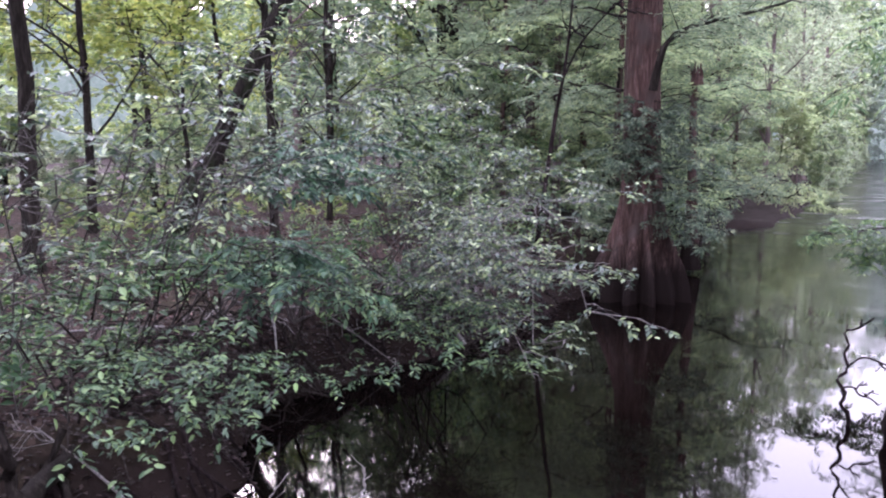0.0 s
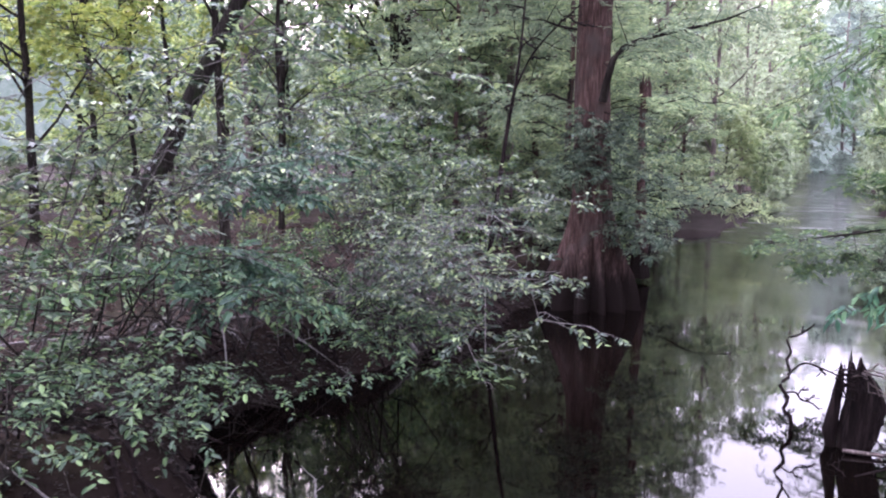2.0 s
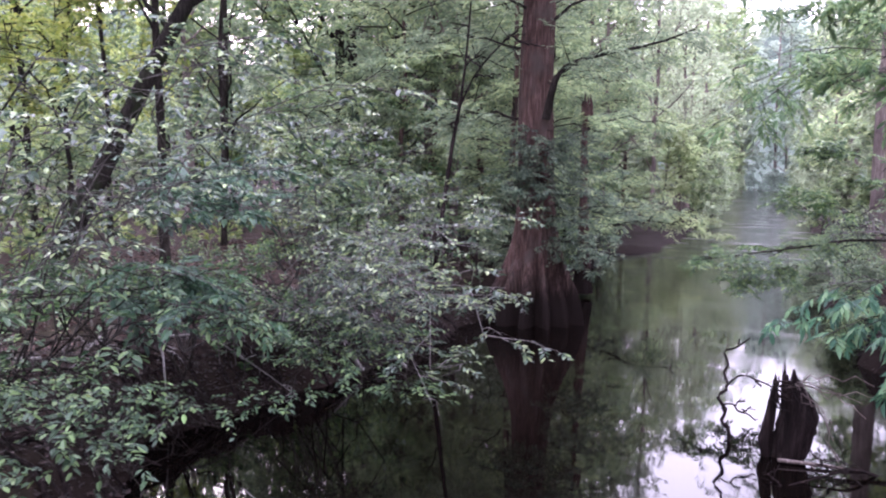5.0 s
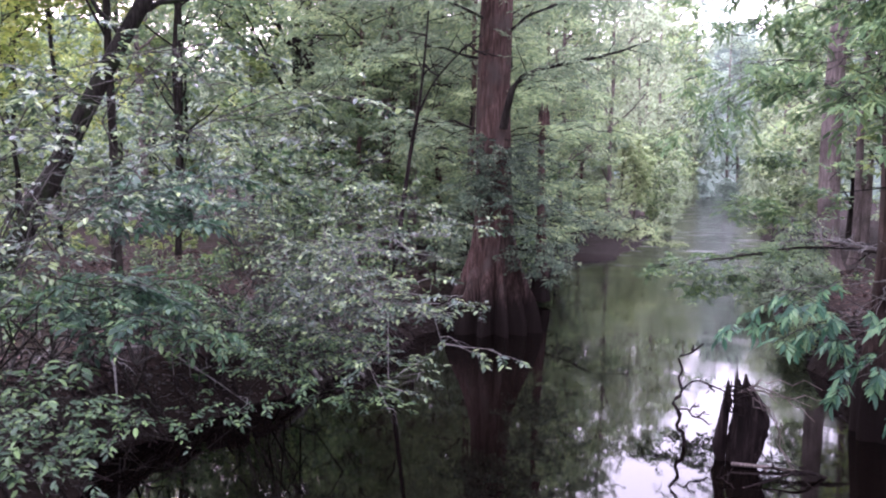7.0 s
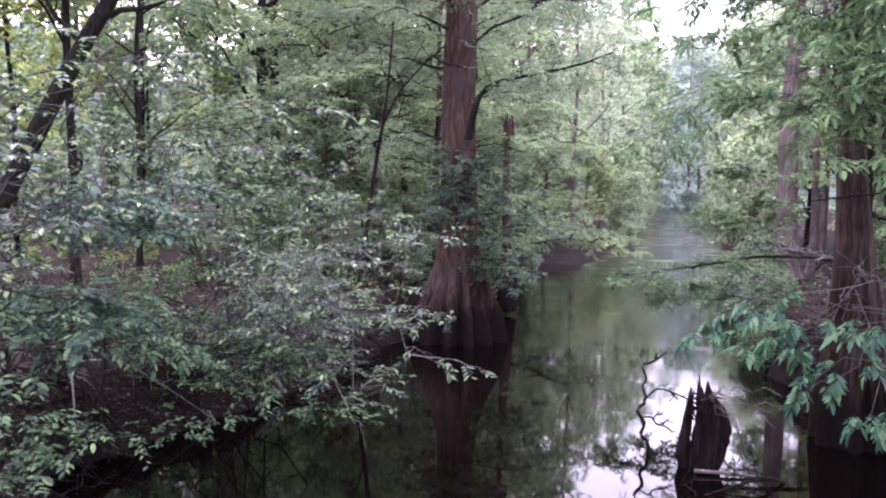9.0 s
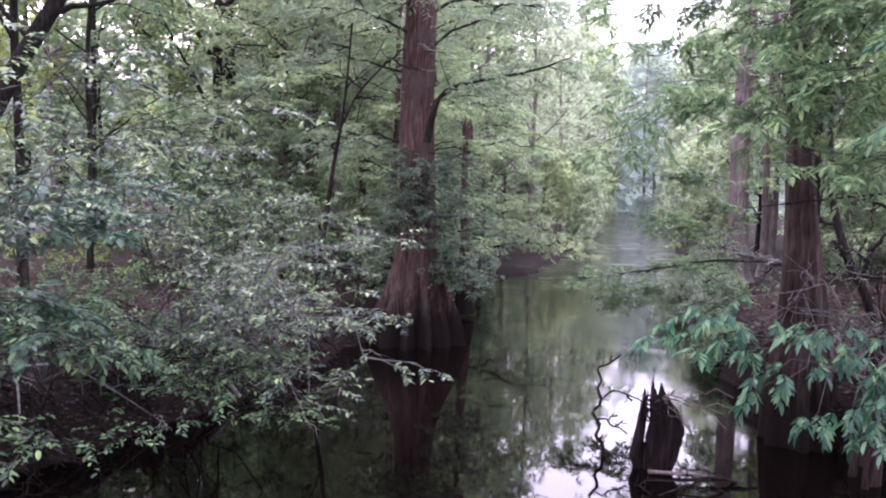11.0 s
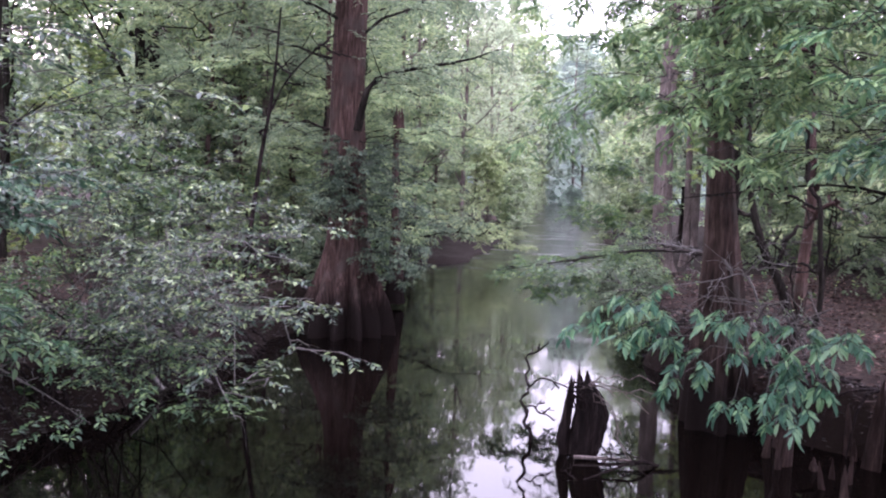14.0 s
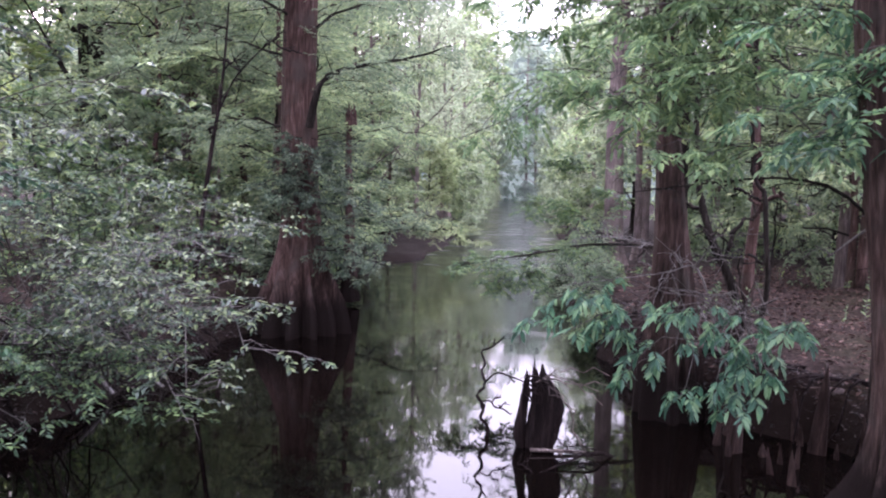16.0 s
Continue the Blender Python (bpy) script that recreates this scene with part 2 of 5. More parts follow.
# paled in its base colour to imitate haze farther along the creek
LEAF_HAZE_PALE = leaf_material("haze_paled_creekside_leaf", (0.135, 0.172, 0.112), (0.195, 0.24, 0.152), (0.27, 0.318, 0.2), 0.6, 0.5, 0.2)
LEAF_CYPRESS = leaf_material("feathery_cypress_leaf", (0.07, 0.105, 0.066), (0.125, 0.172, 0.104), (0.21, 0.26, 0.15), 0.5, 0.5, 0.35)
LEAF_HICKORY = leaf_material("long_leaflet_leaf", (0.06, 0.115, 0.055), (0.105, 0.175, 0.08), (0.2, 0.285, 0.12), 0.5, 0.52, 0.3)
LEAF_SAPLING = leaf_material("blue_green_leaflet_leaf", (0.023, 0.062, 0.039), (0.067, 0.146, 0.079), (0.2, 0.31, 0.13), 0.4, 0.5)
LEAF_DROOP = leaf_material("drooping_leaflet_leaf", (0.02, 0.06, 0.04), (0.052, 0.135, 0.082), (0.15, 0.27, 0.125), 0.4, 0.5, 0.5, True)
LEAF_BROAD = leaf_material("dark_blue_green_broad_leaf", (0.011, 0.032, 0.02), (0.024, 0.06, 0.036), (0.065, 0.13, 0.068), 0.45, 0.35, 0.3)
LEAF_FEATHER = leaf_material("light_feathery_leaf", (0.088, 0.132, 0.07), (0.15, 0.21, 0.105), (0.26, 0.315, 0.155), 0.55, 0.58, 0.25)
# darker copy of the fallen leaf: shade at the bank's foot as colour
LEAF_SHADED = leaf_material("shaded_fallen_leaf", (0.005, 0.003, 0.003), (0.013, 0.008, 0.007), (0.045, 0.03, 0.027), 0.6, 0.05, 0.25)
LEAF_DEAD = leaf_material("fallen_brown_leaf", (0.012, 0.007, 0.006), (0.036, 0.021, 0.018), (0.12, 0.078, 0.066), 0.8, 0.1, 0.1)
BARK_RED = bark_material("red_stringy_cypress_bark", (0.017, 0.0105, 0.009), (0.052, 0.031, 0.027), (0.12, 0.08, 0.073), 6, 0.13, 0.8, moss=(0.05, 0.04, 0.036), flood_shade=0.8)
# the cypress bark again, darker and browner: shade put into the colour
BARK_SHADED = bark_material("shaded_cypress_bark", (0.012, 0.008, 0.007), (0.04, 0.026, 0.0225), (0.1, 0.07, 0.062), 5, 0.11, 1.0, moss=(0.034, 0.03, 0.026), flood_shade=0.8)
# two barks near black: the trunks' backlit shade is in their colour
BARK_DARK = bark_material("backlit_dark_bark", (0.005, 0.004, 0.003), (0.015, 0.012, 0.0105), (0.042, 0.036, 0.031), 6, 0.15, 0.8)
BARK_MOSSY = bark_material("dark_mossy_bark", (0.004, 0.003, 0.003), (0.011, 0.009, 0.008), (0.03, 0.027, 0.022), 6, 0.2, 1.0, moss=(0.014, 0.021, 0.008))
BARK_GREY = bark_material("grey_brown_bark", (0.045, 0.035, 0.032), (0.105, 0.083, 0.078), (0.19, 0.155, 0.145), 6, 0.12, 0.7)
BARK_STEM = bark_material("grey_brown_stem_bark", (0.026, 0.023, 0.021), (0.062, 0.056, 0.052), (0.15, 0.14, 0.132), 20, 0.5, 0.3)
BARK_TWIG = bark_material("pale_grey_twig_bark", (0.05, 0.046, 0.044), (0.125, 0.116, 0.111), (0.27, 0.255, 0.247), 20, 0.5, 0.3)
KNEE_WOOD = bark_material("wet_brown_root_wood", (0.008, 0.0055, 0.005), (0.028, 0.018, 0.016), (0.075, 0.052, 0.046), 7, 0.15, 1.0)
WOOD_DEAD = bark_material("black_rotten_wood", (0.004, 0.003, 0.003), (0.011, 0.0075, 0.0075), (0.035, 0.025, 0.024), 7, 0.08, 1.0)
GROUND = ground_material()


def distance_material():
    m, n, l, out = material("glowing_far_woods")
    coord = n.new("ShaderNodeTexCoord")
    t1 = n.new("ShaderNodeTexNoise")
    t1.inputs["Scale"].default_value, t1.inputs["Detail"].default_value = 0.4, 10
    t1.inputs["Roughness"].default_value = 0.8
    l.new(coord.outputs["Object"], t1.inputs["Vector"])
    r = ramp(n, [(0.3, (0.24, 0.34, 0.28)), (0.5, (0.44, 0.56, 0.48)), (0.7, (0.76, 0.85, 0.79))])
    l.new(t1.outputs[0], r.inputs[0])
    # the woods give off this pale light in place of haze
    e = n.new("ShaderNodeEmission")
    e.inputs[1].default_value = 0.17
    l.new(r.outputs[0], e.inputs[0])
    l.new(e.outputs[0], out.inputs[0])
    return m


DISTANCE = distance_material()
WATER = water_material()


# ---- mesh tools ----
rng = np.random.default_rng(7)


class Soup:
    """Collects tubes and leaves as arrays and makes one mesh of them."""

    def __init__(self):
        self.v, self.f, self.n = [], [], 0

    def add(self, verts, faces, mat=0, smooth=False):
        self.v.append(verts)
        self.f.append((faces + self.n, mat, smooth))
        self.n += len(verts)

    def mesh(self, name, mats):
        me = bpy.data.meshes.new(name)
        co = np.concatenate(self.v).astype(np.float32)
        idx = np.concatenate([f.ravel() for f, _, _ in self.f]).astype(np.int32)
        size = np.concatenate([np.full(len(f), f.shape[1]) for f, _, _ in self.f])
        mat = np.concatenate([np.full(len(f), k) for f, k, _ in self.f]).astype(np.int32)
        smo = np.concatenate([np.full(len(f), s) for f, _, s in self.f]).astype(bool)
        me.vertices.add(len(co))
        me.vertices.foreach_set("co", co.ravel())
        me.loops.add(len(idx))
        me.loops.foreach_set("vertex_index", idx)
        me.polygons.add(len(size))
        me.polygons.foreach_set("loop_start", np.concatenate([[0], np.cumsum(size)[:-1]]).astype(np.int32))
        me.polygons.foreach_set("material_index", mat)
        me.polygons.foreach_set("use_smooth", smo)
        me.update(calc_edges=True)
        for m in mats:
            me.materials.append(m)
        return me


def unit(a):
    return a / np.maximum(np.linalg.norm(a, axis=-1, keepdims=True), 1e-9)


def frames_along(paths):
    tan = unit(np.gradient(paths, axis=1))
    ref = np.where(np.abs(tan[..., 2:3]) > 0.9, np.array([1.0, 0, 0]), np.array([0, 0, 1.0]))
    side = unit(np.cross(tan, ref))
    return tan, side, np.cross(side, tan)


def tubes(soup, paths, r0, r1, sides=4, mat=0, power=1.0):
    """Tapered tubes along paths (n, k, 3), thickness r0 at the foot to r1 at the tip."""
    n, k, _ = paths.shape
    tan, side, up = frames_along(paths)
    s = np.linspace(0, 1, k) ** power
    rad = np.reshape(r0, (-1, 1)) * (1 - s) + np.reshape(r1, (-1, 1)) * s
    rad = np.broadcast_to(rad, (n, k))
    a = np.arange(sides) * 2 * np.pi / sides
    ring = side[:, :, None] * np.cos(a)[None, None, :, None] + up[:, :, None] * np.sin(a)[None, None, :, None]
    v = paths[:, :, None] + ring * rad[:, :, None, None]
    base = (np.arange(n)[:, None, None] * k + np.arange(k - 1)[None, :, None]) * sides
    i = np.arange(sides)[None, None]
    j = (i + 1) % sides
    f = np.stack(np.broadcast_arrays(base + i, base + j, base + sides + j, base + sides + i), -1)
    soup.add(v.reshape(-1, 3), f.reshape(-1, 4), mat, True)


def along(paths, s):
    """Points and tangents at the shares s (n, m) of the paths."""
    n, k, _ = paths.shape
    x = np.clip(s, 0, 1) * (k - 1)
    i = np.minimum(x.astype(int), k - 2)
    f = (x - i)[..., None]
    r = np.arange(n)[:, None]
    p, q = paths[r, i], paths[r, i + 1]
    return p + (q - p) * f, unit(q - p)


def grow(paths, m, s0, s1, length, spread=0.9, rise=0.1, droop=0.2, flat=0.5, wob=0.06, k=5, taper=0.5):
    """m children on every path between the shares s0 and s1; flat turns them level, droop bends the tips down."""
    n = len(paths)
    s = s0 + (s1 - s0) * (np.arange(m)[None] + rng.random((n, m))) / m
    p, t = along(paths, s)
    side = unit(np.cross(t, rng.normal(size=t.shape)))
    side[..., 2] *= 1 - flat
    d = unit(t * (1 - spread * 0.6) + unit(side) * spread + np.array([0, 0, rise]))
    ln = length * (1 - taper * (s - s0) / max(s1 - s0, 1e-6)) * rng.uniform(0.65, 1.25, (n, m))
    p, d, ln = p.reshape(-1, 3), d.reshape(-1, 3), ln.reshape(-1)
    u = np.linspace(0, 1, k)[None, :, None]
    out = p[:, None] + d[:, None] * u * ln[:, None, None]
    out = out + np.array([0, 0, -1.0]) * (u ** 2) * (droop * ln)[:, None, None]
    bend = rng.normal(size=(len(p), k, 3)) * wob
    bend[:, 0] = 0
    return out + np.cumsum(bend, 1) * 0.5 * ln[:, None, None]


def leaves(soup, p, d, nrm, ln, wd, mat=1, oval=False):
    """Folded leaves: feet p, directions d, faces nrm, lengths and widths."""
    side = unit(np.cross(d, nrm))
    up = np.cross(side, d)
    ln, wd = ln[:, None], wd[:, None]
    n = len(p)
    fold = rng.uniform(0.05, 0.3, (n, 1)) * wd
    curl = rng.uniform(-0.02, 0.18, (n, 1)) * ln
    tip = p + d * ln - up * curl
    if oval:
        l1, r1 = p + d * ln * 0.28 + side * wd * 0.42 + up * fold, p + d * ln * 0.28 - side * wd * 0.42 + up * fold
        l2, r2 = p + d * ln * 0.66 + side * wd * 0.40 + up * (fold - curl * 0.4), p + d * ln * 0.66 - side * wd * 0.40 + up * (fold - curl * 0.4)
        v = np.stack([p, l1, l2, tip, r2, r1], 1).reshape(-1, 3)
        b = np.arange(n)[:, None] * 6
        f = np.concatenate([b + np.array([[0, 3, 2, 1]]), b + np.array([[0, 5, 4, 3]])])
    else:
        lf, rt = p + d * ln * 0.45 + side * wd * 0.5 + up * fold, p + d * ln * 0.45 - side * wd * 0.5 + up * fold
        v = np.stack([p, lf, tip, rt], 1).reshape(-1, 3)
        b = np.arange(n)[:, None] * 4
        f = np.concatenate([b + np.array([[0, 2, 1]]), b + np.array([[0, 3, 2]])])
    soup.add(v, f, mat)


def leaf_twigs(soup, paths, m, length, width, s0=0.15, hang=0.15, tilt=0.45, mat=1, oval=False, splay=0.9):
    """m leaves in two ranks along every twig."""
    n = len(paths)
    s = s0 + (1 - s0) * (np.arange(m)[None] + rng.random((n, m)) * 0.7) / m
    p, t = along(paths, s)
    flat = unit(np.cross(t, np.array([0, 0, 1.0])) + 1e-6)
    sign = np.where(np.arange(m) % 2 == 0, 1.0, -1.0)[None, :, None]
    d = unit(t * 0.65 + flat * sign * splay + rng.normal(size=t.shape) * 0.25 - np.array([0, 0, hang]))
    nrm = unit(np.array([0, 0, 1.0]) + rng.normal(size=t.shape) * tilt)
    ln = length * rng.uniform(0.6, 1.25, (n, m))
    leaves(soup, p.reshape(-1, 3), d.reshape(-1, 3), nrm.reshape(-1, 3), ln.ravel(), ln.ravel() * width / length, mat, oval)


def pinnate(soup, p, d, size, leaflet, width, pairs=4, mat=1, hang=0.2):
    """Compound leaves: pairs of long leaflets on a drooping stalk, with one at the tip."""
    n = len(p)
    d = unit(d)
    side = unit(np.cross(d, np.array([0, 0, 1.0])) + 1e-6)
    sz = size * rng.uniform(0.7, 1.2, n)
    face = unit(np.array([0, 0, 1.0]) + rng.normal(size=d.shape) * 0.22)
    for i in range(pairs):
        u = 0.35 + 0.65 * i / pairs
        q = p + d * (sz * u)[:, None] - np.array([0, 0, 1.0]) * (sz * hang * u * u)[:, None]
        for sgn in (1, -1):
            dd = unit(d * (0.3 + 0.6 * u) + side * sgn * (1.05 - 0.4 * u) - np.array([0, 0, hang]) + rng.normal(size=d.shape) * 0.1)
            ln = leaflet * (0.6 + 0.4 * u) * rng.uniform(0.85, 1.15, n)
            leaves(soup, q, dd, unit(face + rng.normal(size=d.shape) * 0.12), ln, ln * width / leaflet, mat, True)
    q = p + d * sz[:, None] - np.array([0, 0, 1.0]) * (sz * hang)[:, None]
    ln = leaflet * rng.uniform(0.95, 1.25, n)
    leaves(soup, q, unit(d - np.array([0, 0, hang * 1.6])), face, ln, ln * width / leaflet, mat, True)


def part(name, data, parent, label=""):
    ob = new(name, data)
    ob.parent = parent
    return tagged(ob, label)


def arc(a, b, lift, k=9, wob=0.03):
    """A limb from a to b that rises by lift on the way."""
    a, b = np.array(a, float), np.array(b, float)
    u = np.linspace(0, 1, k)[:, None]
    p = a + (b - a) * u + np.array([0, 0, 1.0]) * (4 * u * (1 - u)) * lift
    w = rng.normal(size=(k, 3)) * wob * np.linalg.norm(b - a)
    w[0] = w[-1] = 0
    return p + w * (4 * u * (1 - u))


def curve(points, k=14):
    """A smooth way through a few points."""
    p = np.array(points, float)
    u = np.linspace(0, len(p) - 1, k)
    out = []
    for x in u:
        i = min(int(x), len(p) - 2)
        f = x - i
        a, b, c, d = p[max(i - 1, 0)], p[i], p[i + 1], p[min(i + 2, len(p) - 1)]
        out.append(0.5 * (2 * b + (c - a) * f + (2 * a - 5 * b + 4 * c - d) * f * f + (3 * b - a - 3 * c + d) * f ** 3))
    return np.array(out)


# ---- ground and water ----
LEFT_Y = [-60, 0, 3.0, 4.6, 5.3, 6.3, 7.4, 8.0, 8.7, 10.4, 13.5, 17.8, 22.5, 27, 29.3, 34, 40, 47, 60, 75, 90, 105, 118, 130]
LEFT_X = [-5.0, -4.6, -4.3, -4.6, -5.2, -5.9, -5.5, -5.2, -5.0, -5.1, -4.9, -4.2, -4.7, -4.6, -3.2, -3.0, -3.1, -3.2, -3.5, -4.3, -4.0, -4.3, -4.1, -4.1]
RIGHT_Y = [-60, 0, 6, 8.3, 9.3, 10, 11, 12, 17, 25, 43, 118, 130]
RIGHT_X = [6.0, 5.2, 4.6, 4.2, 3.5, 2.3, 1.75, 1.5, 0.8, 0.8, 0.9, 1.6, 1.8]


def land(x, y):
    """How far a place lies from the water's edge, on land."""
    d = np.maximum(np.interp(y, LEFT_Y, LEFT_X) - x, x - np.interp(y, RIGHT_Y, RIGHT_X))
    return np.maximum(d, np.minimum(y - 126, 30))


def ripple(x, y):
    return (0.5 * np.sin(x * 1.3 + 0.7 * y) + 0.5 * np.sin(y * 1.7 - 0.4 * x + 1.1) + 0.35 * np.sin(3.1 * x - 2.3 * y + 0.5)
            + 0.25 * np.sin(5.3 * y + 4.1 * x))


def height(x, y):
    d = land(x, y) + 0.18 * ripple(x * 1.4, y * 1.4)
    wide = np.where((x > 0) & (y < 15), 0.85, 1.5)
    bank = np.clip((d + 0.25) / wide, 0, 1)
    low = np.clip((y - 16) / 14, 0, 1) * 0.5 + np.clip((y - 60) / 40, 0, 1) * 0.12 + np.where(x < -1, np.clip((y - 24) / 4, 0, 1) * 0.13, 0)
    h = -0.5 + (1.25 - low) * bank * bank * (3 - 2 * bank)
    h = np.where(d > 1.0, h + 0.22 * (1 - np.exp(-(d - 1.0) / 6)), h)
    h = np.where(d < -0.25, -0.5 - np.clip(-0.25 - d, 0, 2) * 0.3, h)
    lumps = 0.035 * ripple(x * 3.1 + 1, y * 2.9) + 0.025 * ripple(y * 4.7, x * 5.1 + 2)
    return h + 0.05 * ripple(x, y) * np.clip(d, 0, 1) + lumps * np.clip((d + 0.2) * 3, 0, 1) * np.clip(2.2 - d, 0.2, 1)


def make_ground():
    u = np.linspace(-1, 1, 320)
    xs = -1.5 + 14 * u + 700 * np.abs(u) ** 7 * np.sign(u)
    w = np.linspace(0, 1, 360)
    ys = -6 + 44 * w + 900 * w ** 7
    ys = np.concatenate([[-400, -120, -50, -25, -14], ys])
    gx, gy = np.meshgrid(xs, ys)
    v = np.stack([gx, gy, height(gx, gy)], -1).reshape(-1, 3)
    r, c = gx.shape
    i = (np.arange(r - 1)[:, None] * c + np.arange(c - 1)[None]).ravel()
    s = Soup()
    s.add(v, np.stack([i, i + 1, i + c + 1, i + c], 1), 0, True)
    ob = new("ground", s.mesh("ground", [GROUND]))
    tagged(ob, "brown earth banks covered with fallen leaves", "ground", kind="structure")


def make_water():
    s = Soup()
    s.add(np.array([[-12, -70, 0], [12, -70, 0], [12, 136, 0], [-12, 136, 0]], float), np.array([[0, 1, 2, 3]]))
    ob = new("water", s.mesh("water", [WATER]))
    tagged(ob, "dark still creek water mirroring trees and sky", "water", kind="structure")


make_ground()
make_water()


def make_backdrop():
    """Hazy woods far off, round the whole place; the haze is a painted glow."""
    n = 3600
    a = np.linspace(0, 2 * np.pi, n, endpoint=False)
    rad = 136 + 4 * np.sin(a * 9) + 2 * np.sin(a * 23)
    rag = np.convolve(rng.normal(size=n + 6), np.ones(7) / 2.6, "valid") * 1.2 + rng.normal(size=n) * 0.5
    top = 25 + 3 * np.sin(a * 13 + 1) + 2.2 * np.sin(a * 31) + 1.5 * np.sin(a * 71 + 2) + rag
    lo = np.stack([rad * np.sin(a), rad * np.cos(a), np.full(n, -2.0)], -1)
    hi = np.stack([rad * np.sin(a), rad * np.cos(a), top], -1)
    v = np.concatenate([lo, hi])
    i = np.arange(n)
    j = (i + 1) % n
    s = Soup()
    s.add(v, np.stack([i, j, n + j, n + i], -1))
    tagged(new("backdrop", s.mesh("backdrop", [DISTANCE])), "pale distant woods with a painted haze glow", "backdrop", kind="structure")


make_backdrop()


# ---- trees ----
def trunk_path(x, y, top, lean=(0, 0), wob=0.05, k=16, z0=None):
    z0 = float(height(np.array(x), np.array(y))) - 0.15 if z0 is None else z0
    u = np.linspace(0, 1, k)
    p = np.stack([x + lean[0] * u, y + lean[1] * u, z0 + (top - z0) * u], -1)
    w = np.cumsum(rng.normal(size=(k, 2)) * wob, 0)
    w -= w[0]
    p[:, :2] += w * np.clip(u * 3, 0, 1)[:, None]
    return p


def fluted(soup, path, radius, flare, ribs, sides=96, depth=0.42, phase=0.0, decay=0.85, steep=1.4):
    """A trunk with a buttressed foot: radius above, flare at the foot, ribs round it."""
    k = len(path)
    a = np.arange(sides) * 2 * np.pi / sides
    rows = []
    for i in range(k):
        z = max(path[i, 2], -0.2)
        u = (path[i, 2] - path[0, 2]) / (path[-1, 2] - path[0, 2])
        f = flare * math.exp(-math.copysign((abs(z) / decay) ** steep, z))
        w = min(1.0, f / max(flare, 1e-6) * 1.4)
        ridge = 1 - 2 * np.abs(np.sin(0.5 * ribs * a + phase + 0.5 * np.sin(a) + 0.25 * np.sin(2 * a + 1)))
        rib = 1 + depth * w * (0.75 * ridge + 0.25 * np.cos((ribs * 2 - 3) * a + 1.3 + z * 0.6) + 0.2 * np.cos(3 * a + phase * 2))
        r = (radius * (1 - 0.7 * u) + f) * rib * (1 + 0.025 * np.sin(7 * a + 2 * z) + 0.02 * np.sin(13 * a - 1.7 * z))
        rows.append(path[i] + np.stack([np.cos(a) * r, np.sin(a) * r, np.zeros(sides)], -1))
    v = np.concatenate(rows)
    b = np.arange(k - 1)[:, None] * sides
    i = np.arange(sides)[None]
    j = (i + 1) % sides
    soup.add(v, np.stack([b + i, b + j, b + sides + j, b + sides + i], -1).reshape(-1, 4), 0, True)


def add_crown(tree, limbs, bark, leaf, per, leaf_len, leaf_wid, length=1.6, twig=0.5, oval=False, s0=0.25, droop=0.2, flat=0.5, thick=0.02,
              name="crown", twig_tubes=True, bare=0.0, tilt=0.45):
    """Branches, twigs and leaves on the limbs, as one crown. per: branches a limb, twigs a branch, leaves a twig."""
    s = Soup()
    br = grow(limbs, per[0], s0, 1.0, length, 0.9, 0.1, droop, flat)
    if twig_tubes:
        tubes(s, br, thick, thick * 0.3, 4, 0)
    else:
        tubes(s, br[:, ::2], thick, thick * 0.3, 3, 0)
    tw = grow(br, per[1], 0.15, 1.0, twig, 0.8, 0.05, droop, flat, k=4)
    naked = tw[:0]
    if bare:
        # some branches are full of leaves, others nearly bare
        full = np.clip(rng.beta(0.6, 0.6, len(br)) * 1.3 - bare * 0.5, 0.18, 1)
        full = full * np.repeat(rng.uniform(0.45, 1.4, len(limbs)), per[0])
        has = rng.random(len(tw)) < np.repeat(full, per[1])
        naked = tw[~has & (rng.random(len(tw)) < 0.45)]
        tw = tw[has]
    if twig_tubes:
        tubes(s, np.concatenate([tw, naked]), thick * 0.35, thick * 0.12, 3, 0)
    leaf_twigs(s, tw if bare else np.concatenate([tw, br[:, -4:]]), per[2], leaf_len, leaf_wid, oval=oval, tilt=tilt)
    return tagged(part(name, s.mesh(name, [bark, leaf]), tree), kind="stuff")


def add_limbs(tree, limbs, r0, r1, bark):
    for i in range(len(limbs)):
        s = Soup()
        tubes(s, limbs[i:i + 1], r0, r1, 5, 0, 0.8)
        part("limb", s.mesh("limb", [bark]), tree)


def empty(name, x, y, label, category, group=""):
    ob = new(name)
    ob.location = (x, y, float(height(np.array(x), np.array(y))))
    ob.empty_display_size = 0.3
    tagged(ob, label, category, group)
    return ob


def settle(tree):
    """Parts were made in world places: bring them under the tree's foot."""
    for o in tree.children:
        o.matrix_parent_inverse = Matrix.Translation(-tree.location)


